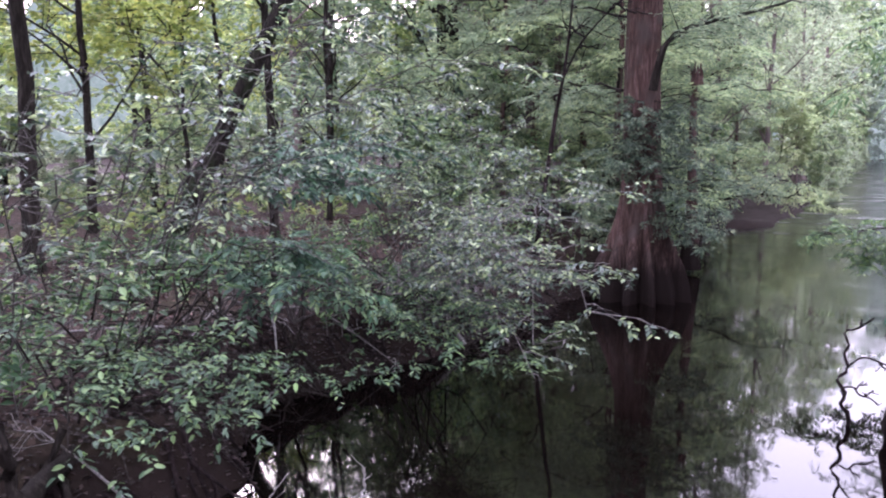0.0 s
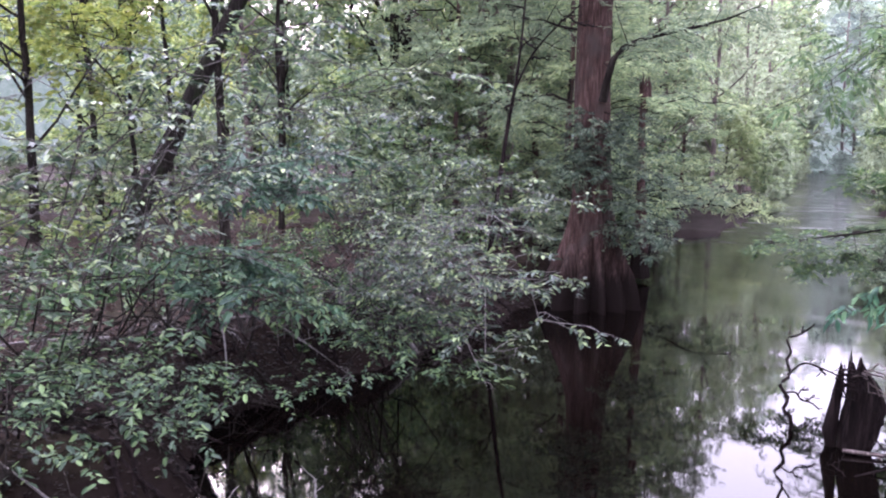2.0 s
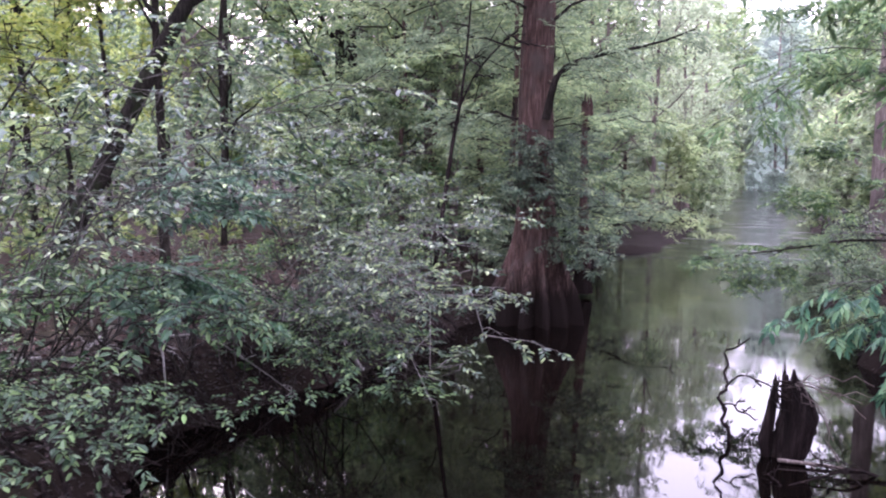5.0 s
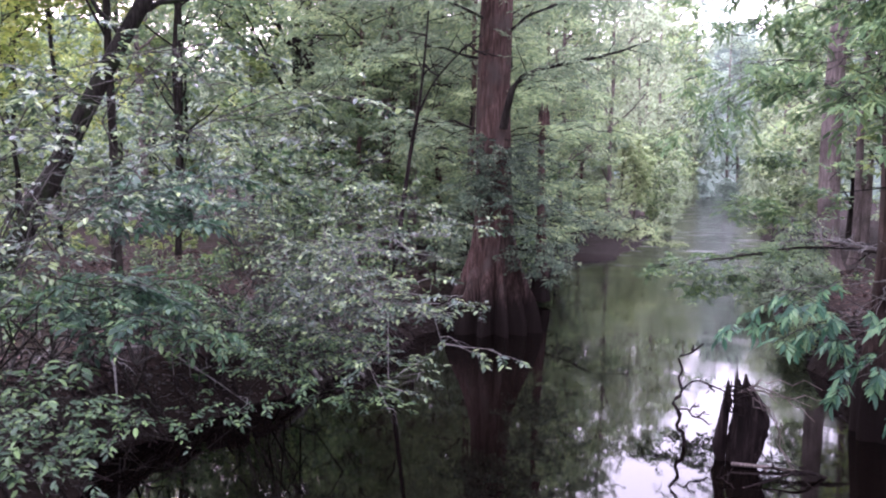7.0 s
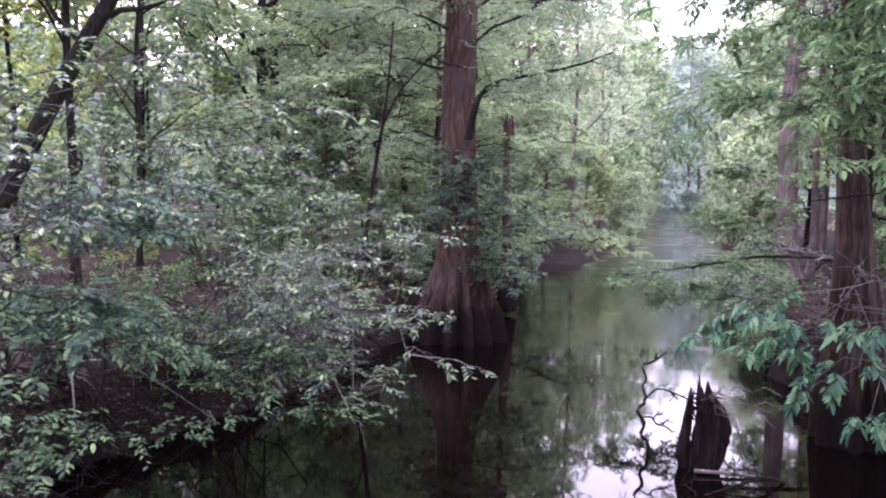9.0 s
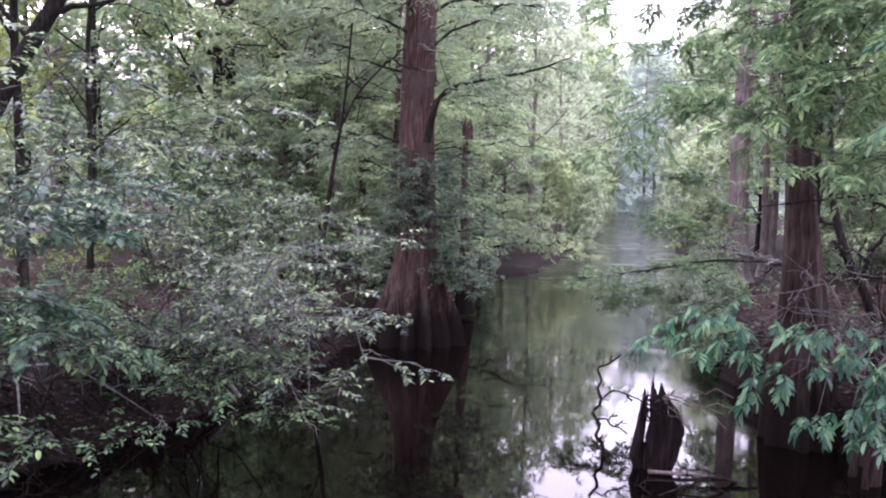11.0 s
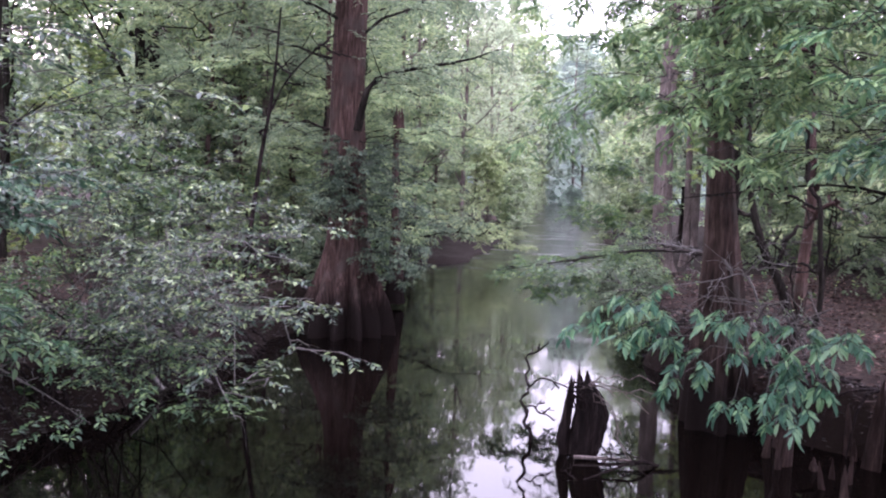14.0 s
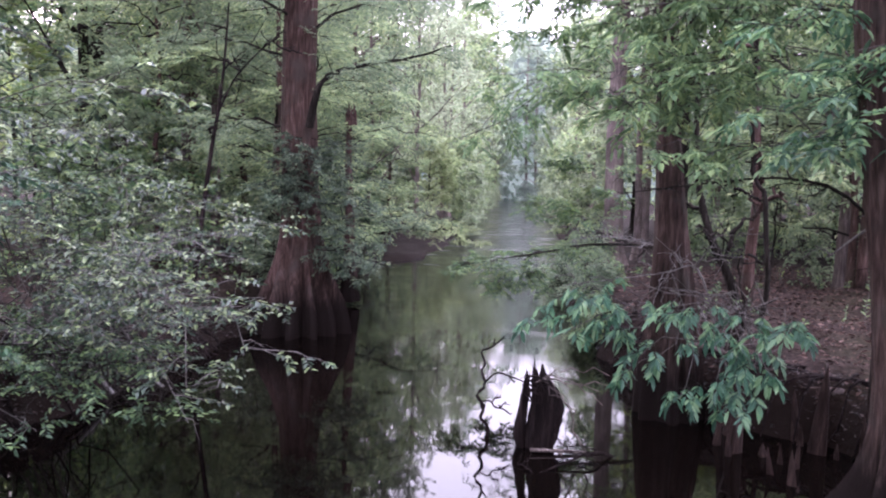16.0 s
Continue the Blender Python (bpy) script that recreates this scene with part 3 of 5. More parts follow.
def cypress(x, y, radius, flare, ribs, top, label, limbs, lean=(0, 0), leaf=LEAF_CYPRESS, z0=-0.5, phase=0.0, per=(13, 9, 12), bark=BARK_RED, decay=0.85, steep=1.4, depth=0.42, boughs=(), veil=()):
    tree = empty("cypress_tree", x, y, label, "tree")
    z = z0 + (top - z0) * np.linspace(0, 1, 52) ** 2.2
    u = (z - z0) / (top - z0)
    path = np.stack([x + lean[0] * u + 0.03 * np.sin(z), y + lean[1] * u, z], -1)
    s = Soup()
    fluted(s, path, radius, flare, ribs, phase=phase, decay=decay, steep=steep, depth=depth)
    part("trunk", s.mesh("trunk", [bark]), tree)
    paths = np.stack([arc(a, b, lift) for a, b, lift in limbs])
    add_limbs(tree, paths, radius * 0.1, 0.008, BARK_DARK)
    if boughs:
        thick = np.stack([curve(b, 9) for b in boughs])
        add_limbs(tree, thick, radius * 0.24, 0.014, BARK_DARK)
        paths = np.concatenate([thick, paths])
    add_crown(tree, paths, BARK_DARK, leaf, per, 0.12, 0.028, 1.4, 0.5, s0=0.15, flat=0.8, thick=0.012, twig_tubes=False)
    if veil:
        low = np.stack([arc(a, b, lift) for a, b, lift in veil])
        add_limbs(tree, low, 0.012, 0.004, BARK_DARK)
        add_crown(tree, low, BARK_DARK, LEAF_DIM, (8, 6, 9), 0.085, 0.03, 0.5, 0.26, s0=0.2, flat=0.8, thick=0.005, name="low_foliage")
    settle(tree)
    return tree


def side_limbs(x, y, z0, z1, n, reach, rise, seed=5, lean=0.0):
    r = random.Random(seed)
    out = []
    for i in range(n):
        z = z0 + (z1 - z0) * (i + r.random()) / n
        a = i * 2.4 + r.random() * 1.2
        q = reach * (1 - 0.45 * i / n) * r.uniform(0.7, 1.2)
        xx = x + lean * z
        out.append(((xx, y, z), (xx + q * math.cos(a), y + q * math.sin(a), z + rise * r.uniform(0.3, 1.3)), 0.25))
    return out


HANGING = [(-4.35, 13.3, 3.0), (-3.85, 13.5, 3.2), (-4.1, 13.4, 2.35), (-3.5, 13.8, 2.9), (-2.9, 13.9, 2.5), (-2.7, 14.1, 2.95), (-3.2, 13.7, 1.95), (-2.75, 13.8, 1.75),
           (-2.6, 13.8, 1.35), (-3.0, 13.9, 1.4), (-3.1, 14.2, 3.4), (-2.5, 14.3, 2.2), (-2.9, 13.8, 1.1), (-5.0, 13.5, 2.7),
           (-4.5, 13.3, 2.55), (-4.0, 13.4, 2.7), (-4.2, 13.3, 3.4), (-3.75, 13.4, 2.45)]
cypress(-4.38, 14.52, 0.38, 0.47, 12, 23, "large red-barked cypress with a fluted buttress standing in the water",
        [((-4.3, 14.5, 5.6), (-2.1, 14.9, 6.5), 0.3), ((-4.4, 14.4, 6.2), (-4.5, 12.8, 6.6), 0.2),
           ((-4.4, 14.4, 5.9), (-6.6, 13.6, 6.3), 0.2), ((-4.4, 14.6, 5.1), (-6.7, 14.8, 5.5), 0.2), ((-4.4, 14.6, 3.9), (-6.2, 14.2, 3.8), 0.15)]
        + side_limbs(-4.3, 14.5, 5.9, 21, 24, 4.3, 1.0), decay=1.2, steep=1.8, depth=0.34,
        veil=[((-4.3, 14.4, z + 0.3), (x, y, z), 0.12) for x, y, z in HANGING],
        boughs=[[(-4.12, 14.2, 3.9), (-3.99, 14.15, 4.45), (-3.86, 14.2, 4.78), (-3.5, 14.35, 4.99), (-2.9, 14.4, 5.12), (-2.2, 14.4, 5.22), (-1.5, 14.4, 5.45)]])
cypress(1.93, 10.2, 0.15, 0.26, 8, 17, "slender reddish cypress with a swollen foot at the bank",
        side_limbs(1.9, 10.1, 6.0, 16, 16, 3.0, 0.8, 6), phase=1.0, lean=(-0.75, 0), decay=2.0, depth=0.22, bark=BARK_SHADED)
cypress(3.45, 6.85, 0.30, 0.3, 9, 18, "thick reddish-brown cypress with a flared foot beside the bank",
        side_limbs(3.2, 6.9, 8, 17, 14, 3.4, 0.8, 7), phase=2.2, lean=(-2.0, 0.3), bark=BARK_SHADED, decay=0.6)
cypress(2.5, 23.9, 0.30, 0.35, 5, 20, "grey-brown straight tree on the far bank", side_limbs(2.5, 23.9, 6, 19, 16, 3.6, 0.8, 8), bark=BARK_GREY, z0=0.2, decay=0.6, per=(10, 7, 11))
cypress(3.75, 27.8, 0.13, 0.12, 5, 16, "grey-brown straight tree on the far bank", side_limbs(3.6, 27.8, 6, 17, 12, 3.4, 0.8, 9), bark=BARK_GREY, z0=0.2, decay=0.6, per=(10, 7, 11))
cypress(-9.7, 28.4, 0.34, 0.3, 5, 22, "tall pale grey tree standing deep in the wood", side_limbs(-9.7, 28.4, 9, 21, 16, 4.0, 0.8, 11), bark=BARK_GREY, z0=0.3, decay=0.6, per=(10, 7, 11))


def snag(x, y, top, radius, label):
    """A dead trunk, snapped off at the top, with a few short stubs."""
    tree = empty("snag", x, y, label, "tree")
    z = np.linspace(0.1, top, 14)
    path = np.stack([x + 0.03 * np.sin(z * 1.3), y + 0.02 * np.cos(z), z], -1)
    s = Soup()
    fluted(s, path, radius, radius * 0.6, 5, sides=20, depth=0.2, decay=0.7)
    part("trunk", s.mesh("trunk", [BARK_RED]), tree)
    s = Soup()
    chips = np.stack([arc((x + radius * 0.5 * math.cos(a), y + radius * 0.5 * math.sin(a), top - 0.25), (x + radius * 0.45 * math.cos(a), y + radius * 0.4 * math.sin(a), top + 0.12 + 0.14 * math.sin(3 * a)), 0.0) for a in (0.3, 1.5, 2.6, 3.7, 5.1)])
    tubes(s, chips, radius * 0.5, 0.01, 5)
    part("broken_top", s.mesh("broken_top", [BARK_RED]), tree)
    settle(tree)


snag(-4.17, 17.75, 4.46, 0.16, "thin red-barked dead trunk with a broken top")


def broadleaf(x, y, radius, top, crown_from, reach, n, per, label, lean=(0, 0), leaf=LEAF_WOOD, size=(0.13, 0.06), length=1.8, twig=0.6,
              bark=BARK_DARK, group="woodland trees", name="tree", wob=0.05, rise=0.45, droop=0.2, twig_tubes=False, category="tree"):
    tree = empty(name, x, y, label, category, group)
    p = trunk_path(x, y, top, lean, wob)
    s = Soup()
    tubes(s, p[None], radius, radius * 0.18, 12 if radius > 0.08 else 6, 0, 0.9)
    foot = p[:3].copy()
    foot[1:] = foot[0] + (p[1] - p[0]) * np.array([[0.35], [0.7]])
    tubes(s, foot[None], radius * 1.5, radius * 0.9, 12 if radius > 0.08 else 6, 0, 0.5)
    part("trunk", s.mesh("trunk", [bark]), tree)
    u0 = (crown_from - p[0, 2]) / (top - p[0, 2])
    limbs = grow(p[None], n, u0, 1.0, reach, 0.85, rise, 0.1, 0.3, 0.05, 7, 0.5)
    add_limbs(tree, limbs, radius * 0.32, 0.01, bark)
    add_crown(tree, limbs, bark, leaf, per, size[0], size[1], length, twig, thick=0.014, droop=droop, twig_tubes=twig_tubes)
    settle(tree)
    return tree


WOOD = "dark-trunked woodland tree with an open green crown"
broadleaf(-12.05, 7.17, 0.15, 17, 4.6, 4.2, 14, (9, 7, 9), "knotty dark tree standing on the leafy bank", wob=0.07, twig_tubes=True)
broadleaf(-12.5, 10.1, 0.22, 14, 5.0, 4.0, 11, (8, 6, 8), "dark leaning tree with a mossy trunk on the bank", lean=(5.0, 4.8), wob=0.06, twig_tubes=True, bark=BARK_MOSSY)
broadleaf(-11.68, 12.37, 0.11, 15, 4.8, 3.2, 10, (8, 6, 8), "slim straight dark tree on the leafy bank", leaf=LEAF_BRIGHT, wob=0.03)
broadleaf(-12.8, 15.6, 0.08, 15, 4.3, 3.2, 10, (8, 6, 8), "slim straight dark tree on the leafy bank")
broadleaf(-15.7, 10.8, 0.11, 12, 2.6, 4.2, 18, (9, 7, 8), "slim tree with yellow-green leaves on the bank", leaf=LEAF_YELLOW, size=(0.15, 0.11))
broadleaf(-15.2, 13.2, 0.07, 11, 2.8, 3.6, 16, (8, 7, 8), "slim tree with yellow-green leaves on the bank", leaf=LEAF_YELLOW, size=(0.15, 0.11))
# its high crown is added out of view, blocking sky in the water's mirror
broadleaf(-16.4, 15.4, 0.08, 17, 9.2, 4.4, 16, (8, 6, 7), "slim tree on the bank with a crown added above view", size=(0.2, 0.11))
broadleaf(-19.5, 15.6, 0.11, 15, 3.0, 4.0, 16, (8, 6, 8), WOOD, size=(0.18, 0.1), lean=(-1.5, 0.5), leaf=LEAF_GLOW)
near_trees = [broadleaf(-18 - 5 * i, 22 + 4 * i, 0.15 + 0.04 * i, 16 + i, 2.4, 4.4, 20, (7, 6, 5), WOOD, size=(0.27, 0.155),
                        bark=(BARK_DARK, BARK_GREY, BARK_DARK)[i], leaf=(LEAF_HAZE, LEAF_WOOD, LEAF_GLOW)[i]) for i in range(3)]
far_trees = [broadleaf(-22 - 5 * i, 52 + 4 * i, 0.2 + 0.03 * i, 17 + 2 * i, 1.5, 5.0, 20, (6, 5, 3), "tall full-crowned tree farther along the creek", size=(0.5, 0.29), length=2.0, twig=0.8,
                       bark=BARK_GREY, leaf=(LEAF_HAZE_PALE, LEAF_FEATHER, LEAF_HAZE_PALE)[i], group="trees along the creek") for i in range(3)]


def bush(x, y, top, n, per, size, leaf, reach=1.6, group="undergrowth"):
    return broadleaf(x, y, 0.03, top, 0.4, reach, n, per, "bushy green understory shrub", leaf=leaf, size=size, length=0.9, twig=0.4, group=group,
                     name="bush", wob=0.08, rise=0.2, droop=0.3, category="shrub")


bushes = [bush(-8.2 - 2 * i, 14 + 3.5 * i, 3.0 + 1.2 * i, 12, (6, 5, 6), (0.14, 0.08), (LEAF_WOOD, LEAF_BRIGHT, LEAF_HAZE)[i], 2.3) for i in range(3)]
edge_bushes = [bush(-5.6 - 1.2 * i, 18.5 + 4 * i, 1.7 + 0.6 * i, 12, (6, 5, 7), (0.12, 0.06), (LEAF_WOOD, LEAF_CYPRESS, LEAF_SHRUB)[i], 1.3) for i in range(3)]
far_bushes = [bush(-7.5 - 2 * i, 44 + 5 * i, 3.5 + 1.0 * i, 12, (5, 4, 5), (0.27, 0.16), (LEAF_HAZE_PALE, LEAF_HAZE_PALE, LEAF_FEATHER)[i], 1.8) for i in range(3)]


pale_bush = broadleaf(-6.4, 45.2, 0.06, 5.2, 0.4, 2.3, 18, (7, 6, 7), "full light yellow-green bush leaning over the creek", leaf=LEAF_SPRING, size=(0.2, 0.12), length=1.2, twig=0.5,
                      group="undergrowth", name="bush", wob=0.08, rise=0.2, droop=0.3, category="shrub", lean=(1.2, 0))


def scatter(sources, count, x0, x1, y0, y1, gap, keep, seed, s0=0.8, s1=1.25):
    r = random.Random(seed)
    done = []
    for _ in range(count * 30):
        if len(done) >= count:
            break
        x, y = r.uniform(x0, x1), r.uniform(y0, y1)
        if not keep(x, y) or any((x - a) ** 2 + (y - b) ** 2 < gap * gap for a, b in done):
            continue
        done.append((x, y))
        k = r.uniform(s0, s1)
        m = Matrix.Translation((x, y, float(height(np.array(x), np.array(y))) - 0.05)) @ Matrix.Rotation(r.uniform(0, 6.28), 4, "Z")
        c = copy_thing(r.choice(sources), m)
        c.scale = (k, k, k * r.uniform(0.9, 1.1))


def on_land(margin, most=1e9, glade=0.0):
    """Places on land; a wedge fitted to the camera's view stays clear as far as glade."""
    def keep(x, y):
        if 0.66 < -x / max(y, 0.1) < 1.22 and math.hypot(x, y) < glade:
            return False
        d = float(land(np.array(x), np.array(y)))
        if x < 0 and 24.5 < y < 41 and d < 2.6:
            return False
        return margin < d < most
    return keep


def young_cypress(x, y, top, seed):
    tree = empty("young_cypress", x, y, "young cypress with layered feathery green sprays", "tree", "young cypresses on the banks")
    p = trunk_path(x, y, top, (0, 0), 0.04)
    s = Soup()
    tubes(s, p[None], 0.1, 0.02, 10, 0, 0.9)
    part("trunk", s.mesh("trunk", [BARK_RED]), tree)
    limbs = np.stack([arc(a, b, lift) for a, b, lift in side_limbs(x, y, 1.3, top - 0.8, 22, 3.1, 0.35, seed)])
    add_limbs(tree, limbs, 0.028, 0.008, BARK_DARK)
    add_crown(tree, limbs, BARK_DARK, LEAF_FEATHER, (8, 6, 7), 0.18, 0.05, 1.25, 0.55, s0=0.2, droop=0.15, flat=0.9, thick=0.009, twig_tubes=False, tilt=0.3)
    settle(tree)
    return tree


young = [young_cypress(-5.9, 17.6, 11, 51), young_cypress(6.9, 17.5, 10, 52)]
scatter(young, 9, -10, -4.4, 18.5, 38, 2.3, on_land(0.5, 5.5), 53, 0.85, 1.35)
scatter(young, 5, 5.0, 14, 17, 34, 2.4, lambda x, y: x > 0.34 * y, 54, 0.8, 1.3)
fine_trees = [broadleaf(-10.5 - 4 * i, 23 + 6 * i, 0.13 + 0.04 * i, 16 + 2 * i, 2.6, 4.2, 20, (8, 7, 7), "leafy tree standing in the wood near the creek", size=(0.17, 0.095), twig=0.7,
                        bark=(BARK_GREY, BARK_DARK)[i], leaf=(LEAF_HAZE, LEAF_WOOD)[i]) for i in range(2)]
scatter(fine_trees, 9, -17, -6.5, 18, 40, 3.4, on_land(2.4, 1e9, 30), 31, 0.9, 1.3)
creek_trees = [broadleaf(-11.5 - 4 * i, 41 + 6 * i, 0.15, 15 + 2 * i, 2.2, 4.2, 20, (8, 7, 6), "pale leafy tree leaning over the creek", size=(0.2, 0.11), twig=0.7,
                         bark=BARK_GREY, leaf=(LEAF_HAZE_PALE, LEAF_FEATHER)[i], group="trees along the creek") for i in range(2)]
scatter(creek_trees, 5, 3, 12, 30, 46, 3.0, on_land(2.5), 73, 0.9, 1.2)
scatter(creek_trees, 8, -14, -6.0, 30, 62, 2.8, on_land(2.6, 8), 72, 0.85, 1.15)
scatter(near_trees, 9, -36, -15, 18, 50, 4.2, on_land(3.0, 1e9, 30), 3)
scatter(near_trees, 3, -26, -10, 24, 42, 3.4, lambda x, y: 0.42 < -x / y < 0.8 and float(land(np.array(x), np.array(y))) > 3, 64, 0.95, 1.25)
glow_trees = [broadleaf(-30 - 4 * i, 17 + 9 * i, 0.15, 13 + i, 1.0, 4.6, 20, (6, 5, 6), "sunlit yellow-green tree at the edge of the glade", size=(0.3, 0.18), length=2.0, twig=0.8,
                        bark=BARK_DARK, leaf=LEAF_GLOW, group="trees round the glade") for i in range(2)]
scatter(glow_trees, 7, -52, -24, 6, 44, 4.5, on_land(14), 15, 0.8, 1.2)
scatter(far_bushes, 16, -62, -24, 4, 40, 3.0, on_land(12), 28, 0.8, 1.3)
scatter(near_trees, 7, 3, 14, 18, 42, 3.2, on_land(2.2), 5)
scatter(fine_trees, 8, 5, 18, 17, 34, 3.0, lambda x, y: x > 0.36 * y, 71, 0.9, 1.2)

scatter(near_trees, 5, 12, 28, 17, 45, 4.5, on_land(6), 25)
scatter(far_trees, 18, -24, 22, 44, 122, 4.0, on_land(2.6, 9), 4)
scatter(far_trees, 6, -50, -14, 44, 90, 5.0, on_land(8.0), 12)
scatter(far_trees, 4, 12, 40, 44, 80, 5.0, on_land(8.0), 13)
scatter(far_trees, 7, -16, 16, 75, 122, 4.0, on_land(1.5, 4), 20, 0.8, 1.1)
end_trees = [broadleaf(-7.5 + 12 * i, 118, 0.22, 21, 1.2, 5.5, 16, (5, 4, 4), "tall tree with mist-paled leaves where the creek bends away", size=(0.58, 0.36), length=2.2, twig=0.9,
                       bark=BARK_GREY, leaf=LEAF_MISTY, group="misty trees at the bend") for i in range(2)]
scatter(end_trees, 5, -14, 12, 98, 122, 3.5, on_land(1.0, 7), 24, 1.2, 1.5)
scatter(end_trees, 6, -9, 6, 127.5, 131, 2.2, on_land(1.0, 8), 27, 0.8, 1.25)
# unseen trees added behind the viewpoint to block sky light from there
scatter(far_trees, 10, -17, 17, -22, -3, 3.6, on_land(0.8), 9, 1.1, 1.4)
# unseen tall trees added close by; their crowns hold sky light off the banks
tall = broadleaf(-9.5, -3.5, 0.3, 17, 6.5, 7.0, 20, (7, 6, 6), "unseen tall tree added to shade the creek and banks", size=(0.36, 0.22), length=2.2, twig=0.9, leaf=LEAF_WOOD, group="tall trees over the creek")
for x, y, turn in ((-7.8, -8.0, 200), (-9.6, 0.9, 75), (7.6, 1.2, 140), (6.8, -4.5, 20), (7.4, 6.0, 300)):
    copy_thing(tall, pose(x, y, float(height(np.array(x), np.array(y))) - 0.05, 0, 0, turn))
scatter(bushes, 14, -18, -6.5, 13, 36, 1.6, on_land(1.0, 1e9, 34), 7)
scatter(bushes, 10, -34, -14, 4, 18, 2.4, on_land(8.5, 1e9, 34), 16, 1.0, 1.6)
scatter(bushes, 12, 3.4, 16, 16, 40, 1.7, lambda x, y: x > 0.19 * y, 10)
scatter(bushes, 12, 6, 34, 26, 60, 2.4, lambda x, y: 0.16 * y < x < 0.6 * y, 74, 1.0, 1.6)
scatter(creek_trees, 5, 8, 34, 34, 60, 4.0, lambda x, y: 0.2 * y < x < 0.6 * y, 75, 0.9, 1.2)
scatter(edge_bushes, 8, -8, -3, 15.5, 23, 1.4, on_land(0.35, 1.3), 17, 0.7, 1.1)
scatter(edge_bushes, 10, 0, 4, 12.5, 34, 1.2, on_land(0.25, 1.0), 18, 0.45, 0.8)
scatter(far_bushes, 28, -12, 10, 36, 123, 1.6, on_land(0.8, 3), 8, 0.7, 1.2)
scatter(far_bushes, 16, -8, -3, 38, 112, 2.2, on_land(0.1, 1.0), 26, 0.45, 0.75)
# leaves whitened in colour to stand in for mist at the bend
misty_bush = bush(-7.5, 112, 3.5, 12, (5, 4, 5), (0.34, 0.2), LEAF_MIST_WHITE, 2.2)
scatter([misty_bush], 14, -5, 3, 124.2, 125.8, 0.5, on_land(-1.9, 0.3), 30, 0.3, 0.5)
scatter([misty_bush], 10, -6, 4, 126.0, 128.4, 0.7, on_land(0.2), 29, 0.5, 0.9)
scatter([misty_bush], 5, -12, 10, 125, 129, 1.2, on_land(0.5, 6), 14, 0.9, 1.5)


# ---- overhanging shrubs on the near bank ----
def overhang(x, y, tips, lift, label, leaf=LEAF_SHRUB, leaf_len=0.056, per=(14, 7, 11), extra=6, seed=1, bare=0.25, bark=BARK_TWIG, spread=0.85, stem=0.013):
    """A shrub whose stems arch from its foot to the tips; some shorter stems fill its heart."""
    shrub = empty("overhanging_shrub", x, y, label, "shrub", "shrubs on the creek bank")
    z = float(height(np.array(x), np.array(y))) - 0.1
    r = random.Random(seed)
    paths = []
    for tx, ty, tz in tips:
        paths.append(arc((x + r.uniform(-0.6, 0.6), y + r.uniform(-0.6, 0.6), z), (tx, ty, tz), lift * r.uniform(0.4, 1.5), 11, 0.05))
    for _ in range(extra):
        tx, ty, tz = r.choice(tips)
        k = r.uniform(0.5, 0.9)
        paths.append(arc((x + r.uniform(-0.6, 0.6), y + r.uniform(-0.6, 0.6), z),
                         (x + (tx - x) * k + r.uniform(-0.7, 0.7), y + (ty - y) * k + r.uniform(-0.7, 0.7), max(0.5, tz + r.uniform(-0.4, 0.5))), lift, 11, 0.03))
    paths = np.stack(paths)
    for i in range(len(paths)):
        s = Soup()
        tubes(s, paths[i:i + 1], stem, 0.003, 6, 0, 0.8)
        part("stem", s.mesh("stem", [bark]), shrub)
    add_crown(shrub, paths, bark, leaf, per, leaf_len, leaf_len * 0.5, spread, 0.36, True, 0.3, 0.16, 0.9, 0.0046, bare=bare, tilt=0.28)
    settle(shrub)


GREY_SHRUB = "arching shrub with small glossy grey-green leaves over the water"
# long upper boughs that droop at the tip
overhang(-7.4, 5.3, [(-2.79, 5.64, 3.54), (-3.37, 5.43, 3.83), (-3.71, 4.97, 3.61), (-4.08, 4.81, 3.85), (-4.17, 4.32, 3.51), (-3.76, 5.42, 3.30), (-3.38, 6.01, 3.12), (-4.09, 5.18, 4.00), (-3.15, 5.79, 3.74)],
         0.9, GREY_SHRUB, leaf_len=0.078, per=(11, 6, 7), seed=5, extra=1, bare=0.4, spread=0.75, bark=BARK_STEM)
overhang(-6.9, 3.5, [(-4.32, 2.55, 2.84), (-4.23, 3.04, 2.53), (-4.20, 2.73, 3.04), (-4.11, 3.52, 3.09), (-3.95, 3.84, 3.22), (-4.22, 3.23, 2.82), (-3.93, 3.99, 2.86), (-4.28, 3.62, 2.44), (-4.63, 2.81, 3.30), (-4.54, 3.30, 3.36)],
         0.6, GREY_SHRUB, leaf_len=0.078, per=(7, 5, 7), seed=11, extra=0, bare=0.4, spread=0.6, bark=BARK_STEM)
# fine twiggy mass behind them
overhang(-6.4, 9.7, [(-5.13, 6.78, 2.93), (-4.52, 7.19, 2.78), (-3.88, 7.55, 2.96), (-3.31, 7.49, 2.52), (-2.92, 7.44, 2.77), (-2.56, 7.35, 2.52), (-4.67, 6.74, 2.40), (-5.31, 6.51, 2.57), (-3.91, 6.97, 2.27),
                     (-5.82, 6.86, 3.37), (-5.11, 7.41, 3.69), (-4.28, 7.91, 3.53), (-3.74, 7.96, 3.24)],
         0.6, GREY_SHRUB, leaf_len=0.07, per=(11, 6, 8), seed=12, extra=2, bare=0.45, bark=BARK_STEM)
